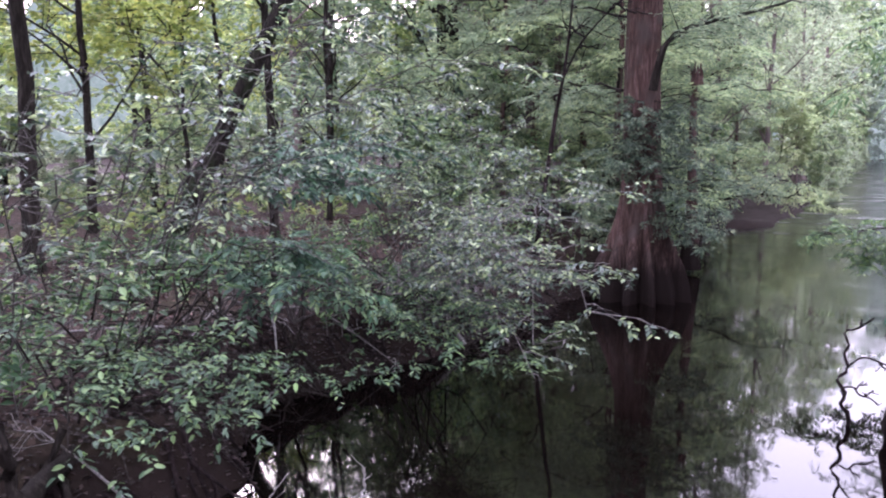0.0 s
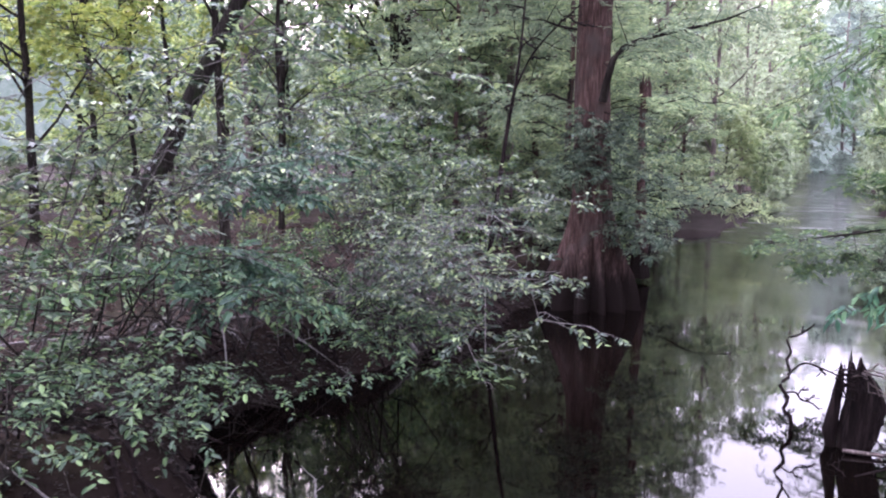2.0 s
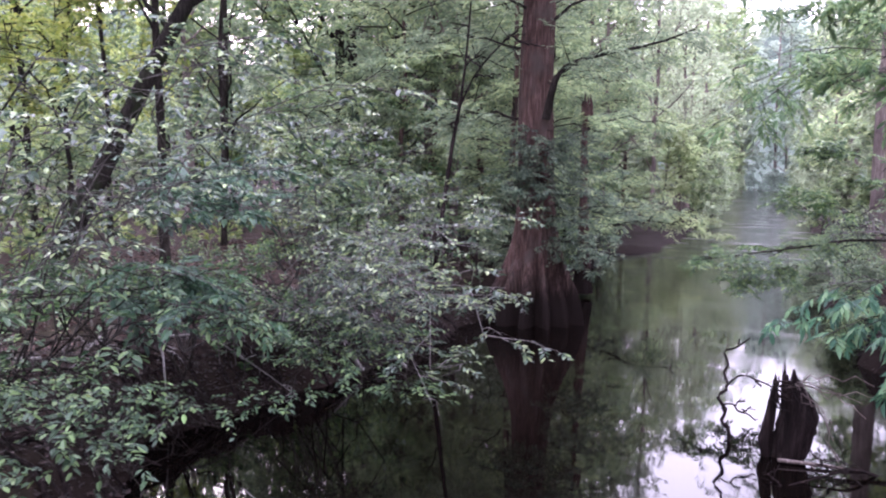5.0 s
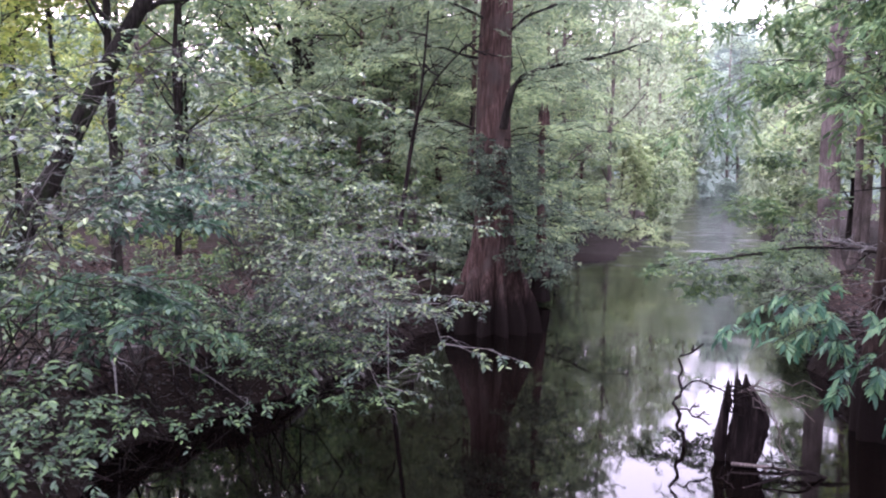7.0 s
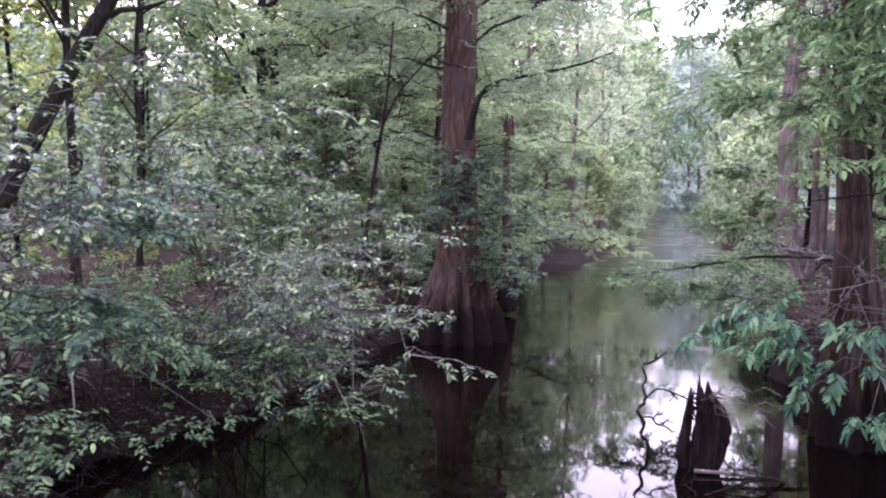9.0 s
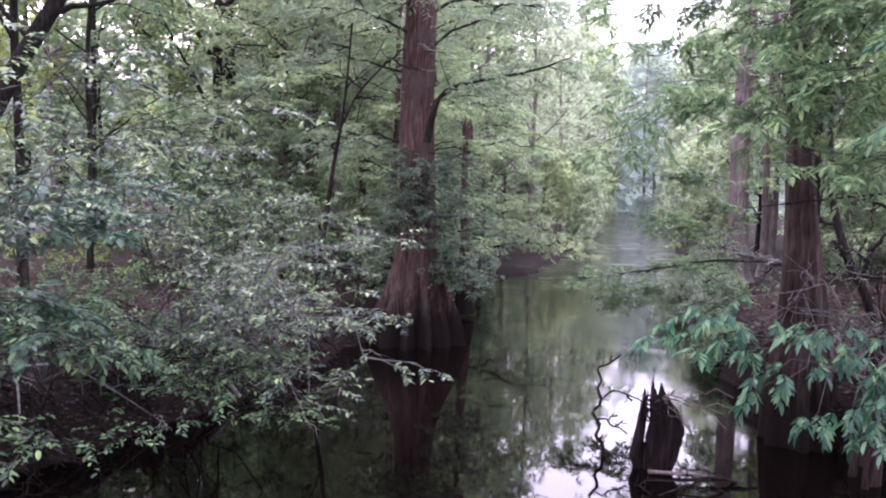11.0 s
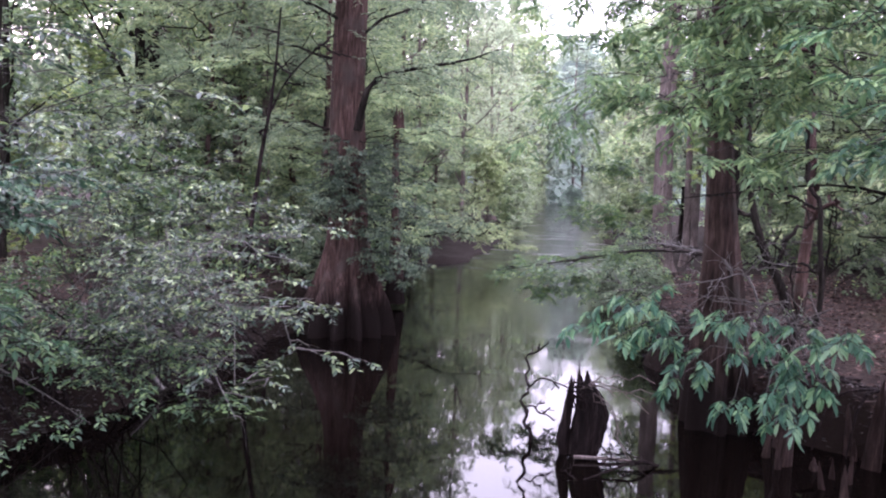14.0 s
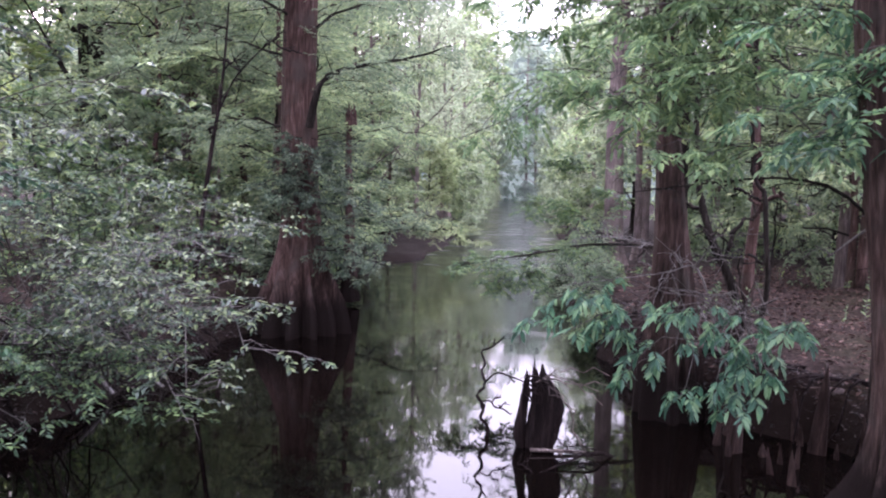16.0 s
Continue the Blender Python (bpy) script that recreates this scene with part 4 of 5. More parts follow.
# pale outer twigs that reach farthest over the water
overhang(-6.2, 9.0, [(-1.87, 6.31, 1.51), (-2.39, 6.03, 1.33), (-2.23, 6.52, 1.93), (-2.38, 6.36, 1.87), (-2.64, 6.47, 2.03), (-2.74, 6.10, 1.77), (-3.06, 6.18, 1.89), (-2.43, 6.77, 2.22), (-3.24, 6.09, 1.62),
                     (-2.66, 6.79, 2.42), (-2.96, 6.56, 2.21), (-3.29, 6.40, 2.10), (-2.71, 6.01, 0.94)],
         0.5, GREY_SHRUB, leaf_len=0.07, per=(13, 6, 8), seed=1, extra=2, bare=0.3, spread=0.6)
overhang(-5.9, 9.2, [(-2.82, 6.18, 0.90), (-3.05, 6.07, 0.94), (-3.41, 5.99, 0.99), (-3.73, 5.92, 1.12), (-3.94, 5.66, 0.91), (-3.37, 6.24, 1.20), (-2.86, 6.27, 1.27), (-4.25, 5.56, 1.40), (-3.98, 6.11, 1.32)],
         0.5, GREY_SHRUB, LEAF_FRESH, 0.065, seed=8, extra=0, bare=0.4, bark=BARK_DARK, per=(12, 6, 8), spread=0.6)
overhang(-7.0, 5.6, [(-4.27, 5.04, 1.70), (-4.13, 5.41, 1.65), (-4.71, 5.18, 1.99), (-4.53, 5.60, 2.06), (-4.56, 4.21, 1.63), (-4.05, 5.46, 1.54), (-4.72, 4.90, 1.87), (-4.69, 4.07, 2.00), (-4.79, 3.63, 1.97), (-4.63, 3.18, 1.90),
                     (-4.58, 2.88, 2.18), (-4.50, 2.64, 2.09)], 0.4, GREY_SHRUB, leaf_len=0.09, leaf=LEAF_FRESH, seed=2, extra=0, bare=0.55, per=(4, 4, 6), spread=0.42, bark=BARK_DARK)
overhang(-6.0, 3.6, [(-3.76, 3.60, 1.42), (-3.60, 4.03, 1.37), (-3.79, 3.12, 1.18), (-3.75, 2.68, 1.03), (-3.51, 3.28, 1.03), (-3.32, 3.47, 0.85), (-3.84, 2.37, 1.32), (-3.82, 3.39, 1.27), (-4.12, 2.50, 1.56), (-4.35, 2.49, 1.79),
                     (-4.18, 3.11, 1.41), (-3.98, 2.71, 1.31)], 0.4, "low leafy shrub with fresh green leaves hanging over the bank", LEAF_FRESH, 0.068, seed=3, extra=0, bare=0.35,
         per=(8, 5, 7), bark=BARK_DARK, spread=0.5)


overhang(-6.4, 5.2, [(-4.37, 4.95, 0.99), (-4.09, 5.05, 0.86), (-4.01, 5.49, 0.93), (-4.52, 4.24, 1.02), (-4.41, 3.77, 0.95), (-4.33, 4.57, 0.90)], 0.2,
         "low leafy shrub with fresh green leaves hanging over the bank", LEAF_FRESH, 0.07, seed=14, extra=0, bare=0.4, per=(7, 4, 7), bark=BARK_DARK, spread=0.4)


# ---- compound-leaved trees on the other bank ----
def hickory(x, y, trunk_top, radius, limbs, per, label, lean=(0, 0), reach=0.75, leaf=(0.19, 0.145, 0.05, 3), green=LEAF_HICKORY, hang=0.2, level=0.25, s0=0.3, limb=0.011, single=False):
    tree = empty("compound_leaved_tree", x, y, label, "tree")
    p = trunk_path(x, y, trunk_top, lean, 0.03)
    s = Soup()
    tubes(s, p[None], radius, radius * 0.3, 10, 0)
    part("trunk", s.mesh("trunk", [BARK_DARK]), tree)
    paths = np.stack([arc(a, b, lift, 9, 0.06) for a, b, lift in limbs])
    add_limbs(tree, paths, limb, 0.004, BARK_STEM)
    c = Soup()
    br = grow(paths, per[0], s0, 1.0, reach, 0.9, 0.0, 0.12, 0.85)
    tubes(c, br, 0.0045, 0.002, 4, 0)
    n = per[1]
    q, t = along(br, 0.25 + 0.75 * (np.arange(n)[None] + rng.random((len(br), n))) / n)
    dd = unit(t * 0.7 + rng.normal(size=t.shape) * np.array([0.6, 0.6, level * 0.6]) - np.array([0, 0, level * 0.6]))
    q, dd = q.reshape(-1, 3), dd.reshape(-1, 3)
    if not single:
        pinnate(c, q, dd, *leaf, hang=hang)
        part("crown", c.mesh("crown", [BARK_DARK, green]), tree)
    else:
        for i in range(len(br)):
            one = Soup()
            tubes(one, br[i:i + 1], 0.0045, 0.002, 4, 0)
            part("twig", one.mesh("twig", [BARK_DARK]), tree)
        kinds = []
        for _ in range(8):
            one = Soup()
            pinnate(one, np.zeros((1, 3)), np.array([[1.0, 0, 0]]), *leaf, hang=hang)
            stalk = np.array([[0, 0, 0], [0.5, 0, -0.25 * hang], [1.0, 0, -hang]]) * leaf[0]
            tubes(one, stalk[None], 0.002, 0.001, 3)
            kinds.append(one.mesh("compound_leaf", [BARK_DARK, green]))
        for i, (a, d) in enumerate(zip(q, dd)):
            ob = part("compound_leaf", kinds[i % 8], tree)
            turn = Matrix.Rotation(math.atan2(d[1], d[0]), 4, "Z") @ Matrix.Rotation(-math.asin(d[2]), 4, "Y")
            ob.matrix_basis = Matrix.Translation([float(v) for v in a]) @ turn
    settle(tree)


def reach_out(x, y, z0, z1, n, box, seed, lift=0.3):
    r = random.Random(seed)
    out = []
    for i in range(n):
        tx, ty, tz = (r.uniform(*b) for b in box)
        out.append(((x, y, min(max(tz - r.uniform(0.2, 1.0), z0), z1)), (tx, ty, tz), lift * r.uniform(0.3, 1.2)))
    return out


HICKORY = "young tree with layered compound leaves on the bank"
OUTER = [(-0.75, 8.32, 3.43), (-0.52, 8.44, 4.01), (-0.23, 8.25, 3.67), (0.07, 8.06, 4.11), (-0.39, 8.45, 4.58), (0.34, 8.05, 3.78), (0.62, 7.94, 4.32), (0.88, 7.81, 3.65), (1.15, 7.68, 3.32),
         (1.47, 7.52, 3.19), (1.23, 7.56, 4.41), (1.57, 7.40, 4.06), (0.54, 8.24, 4.68), (0.09, 8.36, 4.65)]
INNER = [(1.80, 7.24, 3.64), (2.00, 7.09, 3.30), (2.16, 6.94, 3.95), (2.36, 6.77, 3.45), (2.49, 6.50, 3.30), (2.14, 6.94, 4.37), (2.48, 6.40, 4.05), (1.78, 7.35, 4.45), (2.59, 6.25, 3.44), (2.35, 6.66, 3.69), (2.15, 6.94, 3.38)]
hickory(4.0, 9.2, 8.5, 0.07, [((4.0, 9.2, z + 0.1), (x, y, z), 0.25) for x, y, z in OUTER] + [((4.0, 9.2, z + 0.5), (x + 0.3, y + 0.6, z + 0.45), 0.2) for x, y, z in OUTER[::2]]
        + reach_out(4.0, 9.2, 4.5, 7, 8, ((-1.2, 0.6), (8.2, 9.6), (4.7, 6.6)), 29)
        + reach_out(4.0, 9.2, 4.0, 8, 18, ((-0.6, 3.6), (7.0, 10.0), (4.8, 8.0)), 22), (10, 7), HICKORY, reach=0.65, leaf=(0.14, 0.115, 0.04, 2), hang=0.2, level=0.2, s0=0.42)
hickory(5.2, 8.0, 7.5, 0.06, [((5.2, 8.0, z + 0.1), (x, y, z), 0.25) for x, y, z in INNER]
        + reach_out(5.2, 8.0, 4.5, 7.0, 7, ((2.0, 4.2), (6.2, 8.0), (4.8, 6.0)), 23), (10, 6), HICKORY, reach=0.55, leaf=(0.15, 0.125, 0.044, 2), hang=0.25, level=0.2, green=LEAF_SAPLING)
DROOPING = [(0.59, 8.04, 1.82), (0.40, 7.95, 1.45), (0.77, 8.02, 1.57), (1.01, 7.90, 1.55), (1.15, 7.78, 1.29), (0.94, 7.81, 1.04), (1.41, 7.84, 1.72), (1.72, 7.78, 1.69), (1.96, 7.62, 1.51), (2.22, 7.44, 1.64),
            (2.44, 7.37, 1.66), (2.12, 7.47, 1.33), (2.30, 7.31, 1.25), (2.13, 7.36, 0.93), (1.92, 7.42, 0.88), (1.84, 7.54, 1.11), (1.52, 7.61, 0.93), (0.16, 8.16, 1.64), (-0.01, 8.26, 1.46)]
hickory(2.75, 10.0, 2.1, 0.03, [((2.75, 10.0, 0.6 + 0.5 * z), (x, y, z), 0.25) for x, y, z in DROOPING], (5, 2),
        "low sapling with drooping compound leaves over the water", reach=0.24, leaf=(0.11, 0.135, 0.045, 3), green=LEAF_DROOP, single=True, hang=0.42, level=0.4, s0=0.8, limb=0.009)


hickory(-6.0, 6.6, 1.6, 0.025, [((-6.0, 6.6, 0.9), p, 0.25) for p in ((-5.05, 5.13, 1.84), (-5.03, 5.56, 1.91), (-4.69, 5.72, 1.98), (-4.31, 5.77, 1.84), (-4.38, 5.46, 1.64), (-4.14, 5.65, 1.56), (-4.76, 5.13, 1.67))], (3, 4),
        "small sapling with broad blue-green leaflets on the leafy bank", reach=0.32, leaf=(0.15, 0.1, 0.048, 2), green=LEAF_SAPLING)


hickory(-8.2, 8.6, 3.0, 0.035, [((-8.2, 8.6, 1.2 + 0.5 * (p[2] - 1.2)), p, 0.25) for p in (
    (-5.63, 6.51, 2.77), (-5.52, 7.12, 2.88), (-5.17, 7.38, 2.68), (-5.28, 6.55, 2.47), (-5.13, 7.89, 2.86), (-5.54, 6.06, 2.59), (-6.17, 6.55, 2.88), (-5.90, 7.06, 2.81), (-5.29, 7.76, 2.88), (-5.53, 7.10, 2.57))], (7, 5),
        "understory sapling with dark blue-green broad leaves", reach=0.5, leaf=(0.16, 0.12, 0.06, 2), green=LEAF_BROAD, level=0.1, hang=0.12)
hickory(-6.6, 6.0, 1.8, 0.025, [((-6.6, 6.0, 1.0), p, 0.25) for p in ((-5.05, 5.68, 1.94), (-4.81, 5.88, 1.87), (-5.10, 5.37, 2.02), (-4.59, 5.30, 2.01), (-4.27, 5.30, 1.89), (-4.38, 4.95, 1.81))], (6, 4),
        "understory sapling with dark blue-green broad leaves", reach=0.4, leaf=(0.15, 0.11, 0.055, 2), green=LEAF_BROAD, level=0.1, hang=0.15)


# ---- dead wood, stems and twigs ----
def stick(name, paths, r0, r1, bark, label, category, group="", side=(0, 0.4), sides=6, twig=0.35):
    """A branch with bare side twigs; its first point is its foot."""
    foot = paths[0][0]
    ob = new(name)
    ob.location = tuple(float(c) for c in foot)
    ob.empty_display_size = 0.1
    tagged(ob, label, category, group)
    paths = np.stack(paths)
    s = Soup()
    tubes(s, paths[:1], r0, r1, sides, 0)
    part("main_stem", s.mesh("main_stem", [bark]), ob)
    rest = [paths[1:]] if len(paths) > 1 else []
    if side[0]:
        rest.append(grow(paths, side[0], 0.2, 1.0, side[1], 0.9, 0.1, 0.0, 0.2, 0.07, paths.shape[1]))
    if rest:
        s = Soup()
        rest = np.concatenate(rest)
        tubes(s, rest, r0 * 0.45, r1 * 0.8, 4, 0)
        more = grow(rest, 3, 0.3, 1.0, twig, 0.9, 0.1, 0.0, 0.2, 0.12, 4)
        tubes(s, more, r0 * 0.2, r1 * 0.6, 3, 0)
        tagged(part("twig_work", s.mesh("twig_work", [bark]), ob), kind="stuff")
    for o in ob.children:
        o.matrix_parent_inverse = Matrix.Translation(-ob.location)
    return ob


# crooked dead twig standing in the creek
stick("dead_twig", [curve([(-0.43, 8.95, -0.3), (-0.38, 8.93, 0.1), (-0.47, 8.9, 0.22), (-0.43, 8.9, 0.36), (-0.52, 8.9, 0.5), (-0.42, 8.9, 0.62), (-0.47, 8.9, 0.78), (-0.43, 8.9, 0.88),
                           (-0.48, 8.9, 1.02), (-0.36, 8.9, 1.07), (-0.22, 8.9, 1.2)], 24),
                    curve([(-0.45, 8.9, 0.62), (-0.30, 8.85, 0.78), (-0.12, 8.8, 0.76), (0.05, 8.75, 0.70), (0.1, 8.7, 0.6)], 24),
                    curve([(-0.47, 8.9, 0.42), (-0.36, 8.85, 0.45), (-0.30, 8.85, 0.38), (-0.2, 8.85, 0.36), (-0.12, 8.85, 0.30)], 24)],
      0.025, 0.010, WOOD_DEAD, "crooked black dead branch rising from the water", "branch", side=(2, 0.15), twig=0.1)
stick("floating_log", [curve([(0.12, 8.44, 0.04), (0.5, 8.5, 0.03), (0.95, 8.56, 0.0)])], 0.022, 0.016, BARK_GREY, "pale slim log lying across the water at the stump", "log", side=(1, 0.25))
stick("fallen_branch", [curve([(1.1, 8.6, -0.05), (0.8, 8.3, 0.1), (0.5, 8.1, 0.05), (0.1, 7.8, -0.03)])], 0.02, 0.006, WOOD_DEAD, "black dead branch lying in the water", "branch", "dead branches", side=(7, 0.5))
# arched bough and bare twigs round the slender cypress
stick("arched_bough", [curve([(4.2, 8.2, 0.5), (3.75, 8.3, 2.2), (3.3, 8.6, 2.93), (2.78, 9.05, 3.1), (2.03, 9.3, 3.02), (1.09, 9.44, 2.88)])], 0.028, 0.006, BARK_DARK,
      "thin dark bough arching over from the bank", "branch", side=(6, 0.4))
stick("dead_branch", [curve([(2.6, 9.9, 0.5), (2.2, 9.5, 1.6), (1.95, 9.32, 2.05), (1.6, 9.4, 1.95), (0.5, 9.9, 1.7)]), curve([(1.95, 9.32, 2.05), (2.1, 9.2, 2.3), (2.2, 9.1, 2.6)])], 0.016, 0.005, BARK_TWIG,
      "bare pale forked branch beside the cypress", "branch", "dead branches", side=(6, 0.4))
stick("dead_branch", [curve([(2.9, 12.6, 0.8), (2.2, 12.5, 1.9), (1.72, 12.4, 2.1), (1.2, 12.7, 2.15), (0.7, 12.9, 2.05)])], 0.022, 0.006, BARK_TWIG,
      "bare pale branch reaching over the water", "branch", "dead branches", side=(7, 0.5))
stick("dead_branch", [curve([(3.35, 6.9, 2.95), (3.04, 7.04, 2.75), (2.97, 7.4, 2.58), (2.79, 7.57, 2.36)])], 0.018, 0.007, BARK_TWIG, "pale bare broken branch hanging by the cypress", "branch", "dead branches", side=(2, 0.3))
# forked sapling beside the large cypress
fork = stick("forked_sapling", [curve([(-5.75, 12.8, 0.9), (-5.6, 12.85, 2.2), (-5.44, 12.9, 3.46), (-5.33, 12.93, 4.11), (-5.25, 12.98, 4.91), (-5.18, 13.0, 5.9)]),
                                curve([(-5.34, 12.93, 4.05), (-5.1, 13.03, 4.61), (-4.78, 13.16, 5.04), (-4.31, 13.32, 5.51)])], 0.05, 0.014, WOOD_DEAD,
             "thin forked dark sapling leaning from the bank", "tree", side=(4, 0.7), twig=0.4)
# stems on the far leafy bank
stick("leaning_stem", [curve([(3.9, 14.8, 0.8), (3.7, 14.85, 1.4), (3.4, 14.9, 2.0), (3.1, 15, 3.2), (3.0, 15, 5.0)])], 0.10, 0.05, BARK_DARK, "dark leaning stem on the leafy bank", "tree", side=(4, 1.0))
stick("upright_stem", [curve([(4.18, 15.25, 0.8), (4.2, 15.25, 1.8), (4.25, 15.2, 3.0), (4.1, 15.2, 5.0), (4.0, 15.2, 8.0)])], 0.12, 0.05, BARK_RED, "reddish-brown upright stem on the leafy bank", "tree", side=(4, 1.0))
stick("hanging_vine", [curve([(3.57, 12.3, 0.8), (3.66, 12.26, 1.5), (3.6, 12.3, 2.3), (3.55, 12.3, 2.9), (3.35, 12.35, 3.4), (3.3, 12.3, 6.0)])], 0.045, 0.03, BARK_DARK, "dark twisted vine climbing from the bank", "vine", side=(4, 0.5))
# branch low over the water beyond the large cypress
low = stick("low_branch", [curve([(-5.6, 19.7, 0.7), (-4.84, 19.46, 1.44), (-3.89, 19.16, 1.58), (-2.98, 18.82, 1.78), (-2.2, 18.9, 1.70)])], 0.05, 0.012, BARK_DARK, "dark leafy branch low over the water", "branch", side=(5, 0.5))


def spray(parent, paths, leaf, per, length, width, reach, twig):
    add_crown(parent, np.stack(paths), BARK_DARK, leaf, per, length, width, reach, twig, flat=0.85, thick=0.006, name="foliage")
    for o in parent.children:
        o.matrix_parent_inverse = Matrix.Translation(-parent.location)


spray(low, [curve([(-4.84, 19.46, 1.44), (-3.89, 19.16, 1.68), (-2.5, 18.8, 1.85)]), curve([(-4.84, 19.46, 1.44), (-3.6, 19.6, 2.1), (-2.3, 19.9, 2.0)])], LEAF_CYPRESS, (10, 7, 12), 0.10, 0.03, 0.8, 0.4)
shore = stick("low_branch", [curve([(-6.2, 26.6, 0.5), (-5.4, 26.7, 1.3), (-4.25, 26.72, 1.55), (-2.87, 26.9, 1.25), (-1.62, 26.0, 0.9)])], 0.04, 0.01, BARK_DARK, "light green leafy branch low over the water", "branch", side=(4, 0.5))
spray(shore, [curve([(-5.4, 26.7, 1.3), (-4.25, 26.72, 1.6), (-2.9, 26.9, 1.3)]), curve([(-4.25, 26.7, 1.55), (-2.87, 26.9, 1.25), (-1.62, 26.0, 0.9)]), curve([(-4.6, 26.7, 1.4), (-3.3, 27.6, 1.5), (-2.2, 28.0, 1.2)])],
      LEAF_SPRING, (10, 7, 9), 0.12, 0.045, 0.8, 0.4)
feather = stick("feathery_bough", [curve([(2.9, 14.1, 0.7), (2.4, 13.9, 1.8), (1.2, 13.6, 1.95), (0.25, 13.3, 1.8), (-1.12, 12.95, 1.57)])], 0.04, 0.008, BARK_DARK,
                "feathery green bough reaching low over the creek", "branch", side=(5, 0.5))
spray(feather, [curve([(1.6, 13.7, 1.9), (0.25, 13.3, 1.8), (-1.1, 12.95, 1.57)]), curve([(1.2, 13.6, 1.95), (0.2, 13.2, 1.5), (-0.55, 13.0, 1.3)]),
                curve([(1.6, 13.7, 2.0), (0.8, 14.0, 2.5), (0.1, 14.2, 2.6)]), curve([(2.4, 13.9, 2.0), (1.2, 13.9, 3.2), (0.4, 14.0, 3.4)])], LEAF_BRIGHT, (11, 8, 13), 0.10, 0.034, 0.7, 0.35)


# ---- stump ----
def stump(x, y):
    """Two slabs of a hollow, rotted trunk, with splintered tops and a tangle of hanging roots."""
    ob = empty("stump", x, y, "black rotten broken tree stump standing in the water", "stump")
    ob.location.z = 0.0
    r2 = random.Random(4)

    def slab(name, rows, deep, sides=26, k=26, rough=0.10):
        rows = np.array(rows)
        z = np.linspace(rows[0, 0], rows[-1, 0], k)
        lo, hi = np.interp(z, rows[:, 0], rows[:, 1]), np.interp(z, rows[:, 0], rows[:, 2])
        a = np.arange(sides) * 2 * np.pi / sides
        grain = 1 + rough * (np.sin(5 * a + 0.7) + 0.8 * np.sin(9 * a + 2.0) + 0.5 * rng.normal(size=sides))
        jag = 0.05 * np.sin(3 * a + 1) + 0.05 * rng.normal(size=sides)
        v = []
        for i in range(k):
            u = i / (k - 1)
            half = 0.5 * (hi[i] - lo[i]) * (grain + 0.05 * np.sin(4 * a + 6 * u) + 0.03 * rng.normal(size=sides))
            v.append(np.stack([x + 0.5 * (hi[i] + lo[i]) + np.cos(a) * half, y + np.sin(a) * half * deep, z[i] + jag * u ** 3], -1))
        v.append(v[-1] * 0.25 + v[-1].mean(0) * 0.75 - np.array([0, 0, 0.1]))
        b = np.arange(k)[:, None] * sides
        i = np.arange(sides)[None]
        j = (i + 1) % sides
        s = Soup()
        s.add(np.concatenate(v), np.stack([b + i, b + j, b + sides + j, b + sides + i], -1).reshape(-1, 4), 0, True)
        part(name, s.mesh(name, [WOOD_DEAD]), ob)

    slab("stump_body", [(-0.4, 0.08, 0.30), (0.0, 0.07, 0.34), (0.15, 0.06, 0.40), (0.46, 0.11, 0.47), (0.62, 0.12, 0.40), (0.76, 0.11, 0.27), (0.86, 0.12, 0.22)], 0.55)
    slab("side_splinter", [(-0.4, 0.0, 0.06), (0.0, -0.04, 0.05), (0.16, -0.08, 0.05), (0.4, -0.03, 0.07), (0.6, 0.0, 0.08), (0.82, 0.04, 0.09)], 0.8, 16)
    slab("top_spike", [(0.6, 0.11, 0.2), (0.8, 0.11, 0.17), (0.98, 0.115, 0.13)], 0.7, 12, 10)
    ends = [(0.95, -0.1, 0.9, 0.08), (1.0, -0.15, 0.8, 0.05), (0.85, -0.1, 0.72, 0.03), (0.7, -0.2, 0.06, 0.12), (0.78, -0.15, -0.05, 0.1), (0.62, -0.1, 0.3, 0.1), (0.9, -0.05, 0.55, 0.06)]
    for i, (ex, ey, ez, lift) in enumerate(ends):
        s = Soup()
        tubes(s, arc((x + 0.16 + 0.02 * i, y - 0.08, 0.78 + 0.015 * i), (x + ex, y + ey, ez), lift, 9, 0.05)[None], 0.009, 0.004, 5, 0)
        part("hanging_root", s.mesh("hanging_root", [BARK_GREY]), ob, "thin reddish hanging root")
    for _ in range(12):
        s = Soup()
        tubes(s, arc((x + r2.uniform(0.0, 0.1), y - 0.12, 0.74 + r2.uniform(-0.1, 0.1)), (x + r2.uniform(0.12, 0.36), y - 0.14, 0.70 + r2.uniform(-0.2, 0.15)), r2.uniform(-0.04, 0.06))[None], 0.014, 0.004, 4, 0)
        part("splinter", s.mesh("splinter", [WOOD_DEAD]), ob)
    settle(ob)


stump(0.0, 8.62)


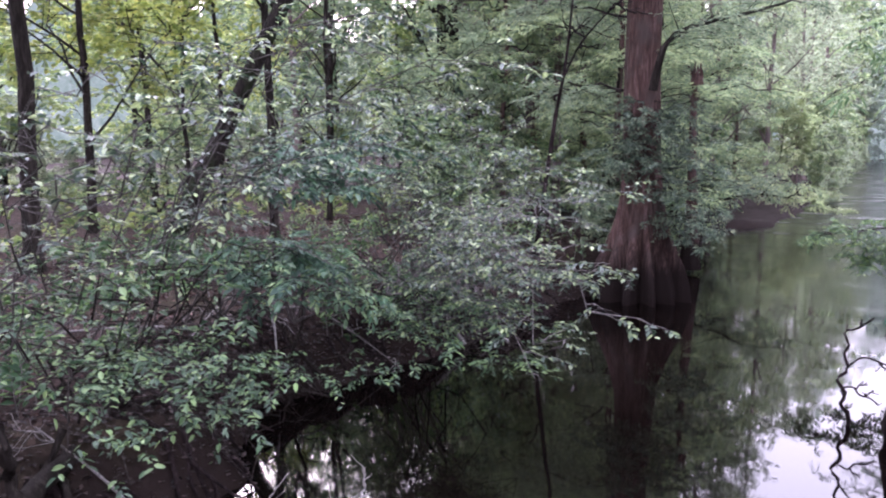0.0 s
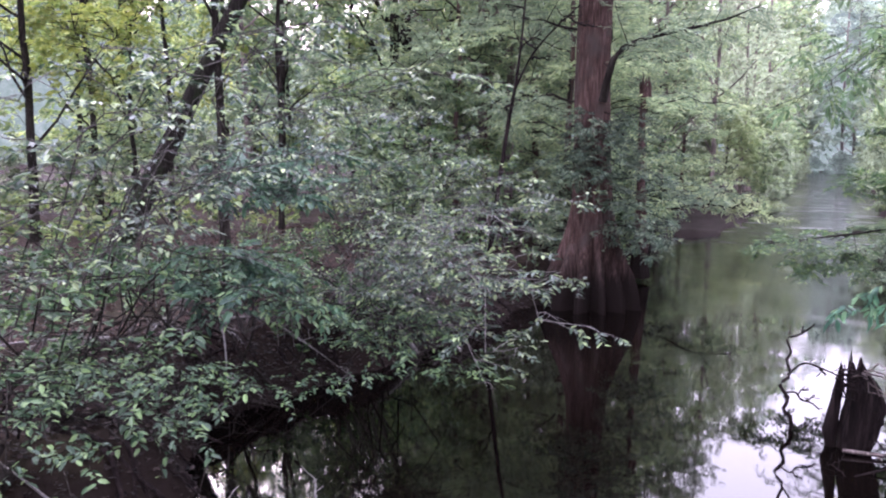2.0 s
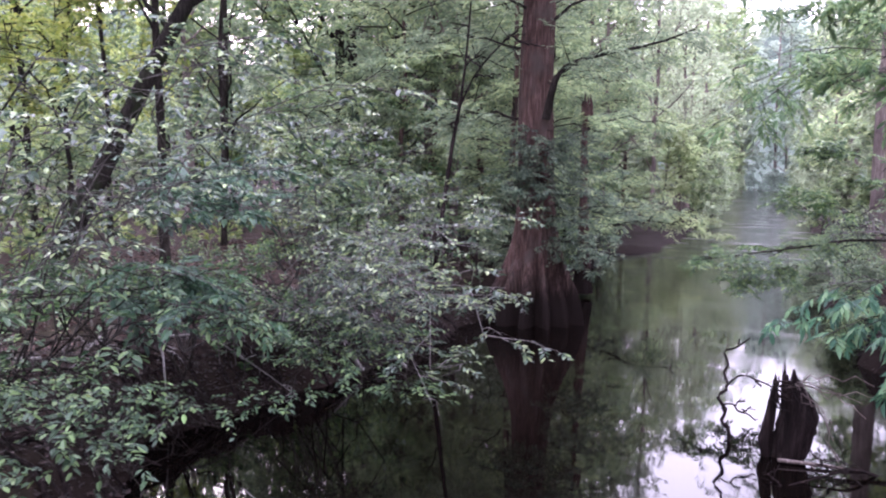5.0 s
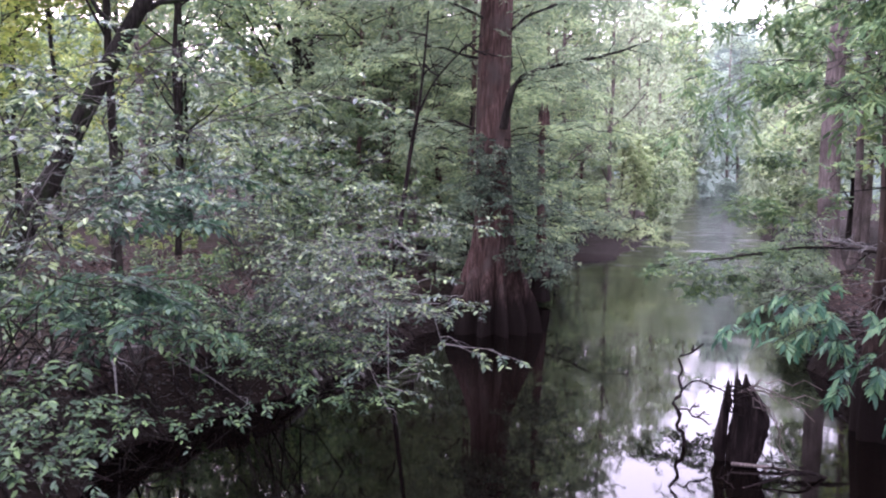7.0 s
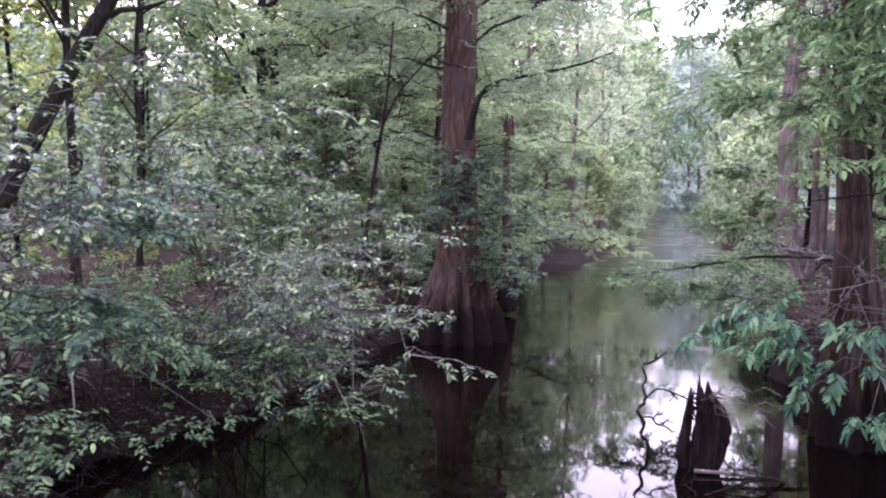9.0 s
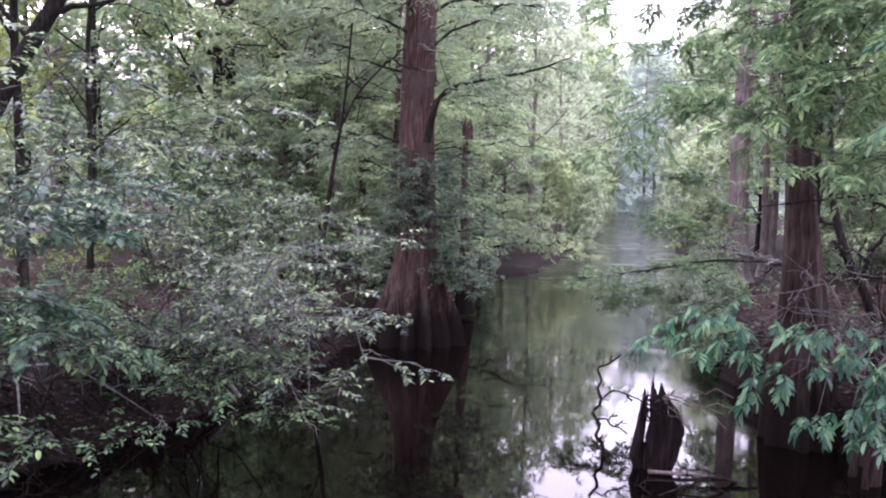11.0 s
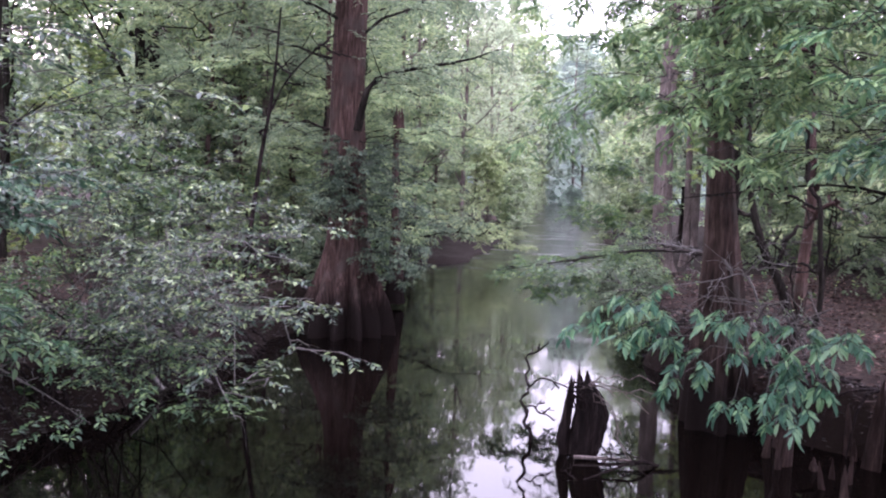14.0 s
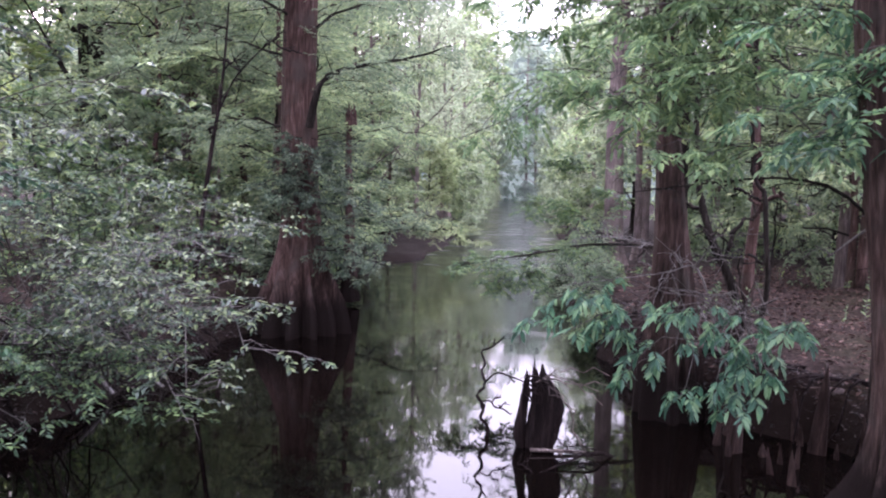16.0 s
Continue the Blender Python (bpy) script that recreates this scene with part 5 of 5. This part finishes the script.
# ---- cypress knees and roots along the bank ----
def knee(x, y, h, r, label="dark pointed cypress knee at the water's edge"):
    z = min(float(height(np.array(x), np.array(y))), 0.0) - 0.2
    ob = new("cypress_knee")
    ob.location = (x, y, z)
    tagged(ob, label, "root", "cypress knees")
    s = Soup()
    a = np.arange(12) * 2 * np.pi / 12
    rows = []
    for i in range(8):
        u = (i / 7) ** 0.8
        rr = r * (1 - u) ** 0.6 * (1 + 0.25 * np.sin(3 * a + h * 9) + 0.1 * np.sin(5 * a)) + 0.004
        rows.append(np.stack([np.cos(a) * rr + 0.05 * u * math.sin(h * 20), np.sin(a) * rr, np.full(12, (h + 0.2) * u)], -1))
    b = np.arange(7)[:, None] * 12
    i = np.arange(12)[None]
    j = (i + 1) % 12
    s.add(np.concatenate(rows), np.stack([b + i, b + j, b + 12 + j, b + 12 + i], -1).reshape(-1, 4), 0, True)
    part("knee_wood", s.mesh("knee_wood", [KNEE_WOOD]), ob)
    return ob


r0 = random.Random(31)
knees = [knee(2.5 + 0.25 * i, 8.7 + 0.2 * i, 0.35 + 0.1 * i, 0.06 + 0.012 * i) for i in range(4)]
for i in range(70):
    y = r0.uniform(7.2, 10.4)
    edge = float(np.interp(y, RIGHT_Y, RIGHT_X))
    x = edge - r0.uniform(-0.3, 1.7) if i > 20 else edge + r0.uniform(-0.4, 0.5)
    if x < 1.9 or math.hypot(x - 1.93, y - 10.2) < 0.5:
        continue
    k = r0.uniform(0.6, 1.35)
    c = copy_thing(r0.choice(knees), pose(x, y, min(float(height(np.array(x), np.array(y))), 0.0) - 0.15, r0.uniform(-8, 8), r0.uniform(-8, 8), r0.uniform(0, 360)))
    c.scale = (k, k, k * r0.uniform(0.9, 2.2))


def bank_roots(edge_y, edge_x, side, y0, y1, n, label):
    """Roots that hang down an undercut bank."""
    s = Soup()
    paths = []
    r = random.Random(n)
    for i in range(n):
        y = r.uniform(y0, y1)
        x = float(np.interp(y, edge_y, edge_x))
        d0 = r.uniform(0.6, 1.3) * side
        p = [(x + d0 * (1 - u) + r.uniform(-0.08, 0.08), y + r.uniform(-0.15, 0.15) + (u - 0.5) * r.uniform(-0.6, 0.6), 0) for u in (0, 0.33, 0.66, 1.0)]
        p = [(a, b, float(height(np.array(a), np.array(b))) + 0.03) for a, b, _ in p]
        p[-1] = (p[-1][0], p[-1][1], -0.1)
        paths.append(curve(p, 9))
    tubes(s, np.stack(paths), np.array([r.uniform(0.012, 0.04) for _ in paths]), 0.008, 5, 0)
    tagged(new("exposed_roots", s.mesh("exposed_roots", [WOOD_DEAD])), label, "roots", kind="stuff")


stick("fallen_log", [curve([(3.2, 9.75, 0.5), (3.7, 9.55, 0.6), (4.3, 9.2, 0.55)])], 0.06, 0.05, BARK_GREY, "pale weathered log lodged among roots on the bank", "log", side=(2, 0.3))
stick("fallen_log", [curve([(1.95, 9.5, 1.1), (2.3, 9.5, 1.05), (2.75, 9.5, 0.85)])], 0.03, 0.025, BARK_GREY, "short pale log resting against the cypress", "log", side=(2, 0.3))
bank_roots(RIGHT_Y, RIGHT_X, 1, 7.5, 14, 60, "dark tangled roots exposed along the creek bank")
bank_roots(LEFT_Y, LEFT_X, -1, 3.0, 13, 80, "dark thin roots exposed on the leafy bank")

# fallen branches on the near bank
for i in range(26):
    y = r0.uniform(3.0, 11.0)
    x = float(np.interp(y, LEFT_Y, LEFT_X)) - r0.uniform(-0.3, 2.2)
    a = r0.uniform(0, 6.28)
    ln = r0.uniform(0.8, 2.0)
    p = [(x + math.cos(a) * ln * u, y + math.sin(a) * ln * u, 0) for u in (0, 0.33, 0.66, 1)]
    p = [(q, w, max(0.02, float(height(np.array(q), np.array(w)))) + 0.04 + 0.25 * r0.random() * (k > 0)) for k, (q, w, _) in enumerate(p)]
    stick("fallen_branch", [curve(p)], r0.uniform(0.012, 0.035), 0.005, r0.choice((BARK_TWIG, BARK_DARK, WOOD_DEAD)), "dead fallen branch lying on the leafy bank", "branch", "dead branches", side=(5, 0.5))
stick("fallen_log", [curve([(-4.6, 2.2, 0.1), (-5.0, 2.75, 0.55), (-5.4, 3.4, 0.6), (-5.9, 4.3, 0.8)])], 0.09, 0.06, BARK_DARK, "dark mossy log lying on the bank", "log", side=(3, 0.6))


# ---- fallen leaves and low plants ----
def litter(n, x0, x1, y0, y1, lo, hi, size, label, leaf=LEAF_DEAD):
    x, y = rng.uniform(x0, x1, n), rng.uniform(y0, y1, n)
    d = land(x, y)
    ok = (d > lo) & (d < hi)
    x, y = x[ok], y[ok]
    p = np.stack([x, y, height(x, y) + rng.uniform(0.0, 0.035, len(x))], -1)
    a = rng.uniform(0, 6.28, len(x))
    dd = unit(np.stack([np.cos(a), np.sin(a), rng.normal(size=len(x)) * 0.25], -1))
    nn = unit(np.array([0, 0, 1.0]) + rng.normal(size=p.shape) * 0.4)
    ln = size * rng.uniform(0.5, 1.3, len(x))
    s = Soup()
    leaves(s, p, dd, nn, ln, ln * 0.55, 0)
    tagged(new("leaf_litter", s.mesh("leaf_litter", [leaf])), label, "leaves", kind="stuff")


litter(24000, -16, -4, 2, 20, 1.3, 9, 0.085, "brown fallen leaves scattered over the bank")
litter(22000, -9, -4, 2, 14, -0.1, 1.9, 0.07, "fallen leaves darkened for shade along the foot of the bank", LEAF_SHADED)
litter(14000, 1, 6, 6.5, 15, -0.1, 1.2, 0.07, "fallen leaves darkened for shade along the foot of the bank", LEAF_SHADED)
litter(22000, 1, 12, 6, 24, 0.3, 9, 0.09, "reddish-brown fallen leaves covering the ground")


def ground_plants(n, x0, x1, y0, y1, lo, hi, leaf, length, seed, label):
    """Many low seedlings: a short stem with a tuft of leaves."""
    x, y = rng.uniform(x0, x1, n), rng.uniform(y0, y1, n)
    d = land(x, y)
    ok = (d > lo) & (d < hi) & (np.sin(x * 1.7 + seed) + np.sin(y * 1.3 + 2 * seed) > -0.2)
    x, y = x[ok], y[ok]
    z = height(x, y)
    h = rng.uniform(0.12, 0.5, len(x))
    top = np.stack([x + rng.normal(size=len(x)) * 0.06, y + rng.normal(size=len(x)) * 0.06, z + h], -1)
    base = np.stack([x, y, z - 0.02], -1)
    u = np.linspace(0, 1, 4)[None, :, None]
    paths = base[:, None] * (1 - u) + top[:, None] * u
    s = Soup()
    tubes(s, paths, 0.005, 0.002, 3, 0)
    leaf_twigs(s, paths, 9, length, length * 0.5, 0.35, 0.1, 0.5, 1, False, 1.2)
    tagged(new("seedlings", s.mesh("seedlings", [BARK_TWIG, leaf])), label, "plants", kind="stuff")


ground_plants(900, -16, -5, 3, 18, 0.3, 9, LEAF_BRIGHT, 0.10, 1.0, "low green seedlings growing on the bank")
ground_plants(1500, -45, -13, 4, 26, 7, 40, LEAF_GLOW, 0.22, 3.0, "green seedlings covering the ground of the glade")
scatter(far_bushes, 6, -34, -18, 7, 19, 2.4, on_land(9), 63, 0.35, 0.6)
ground_plants(1500, -14, -6, 3, 12, 0.8, 7, LEAF_LOW, 0.12, 4.5, "dark green seedlings crowding the near bank")
ground_plants(240, 2, 14, 11, 26, 0.8, 9, LEAF_BRIGHT, 0.10, 2.0, "sparse green seedlings on the leafy ground")
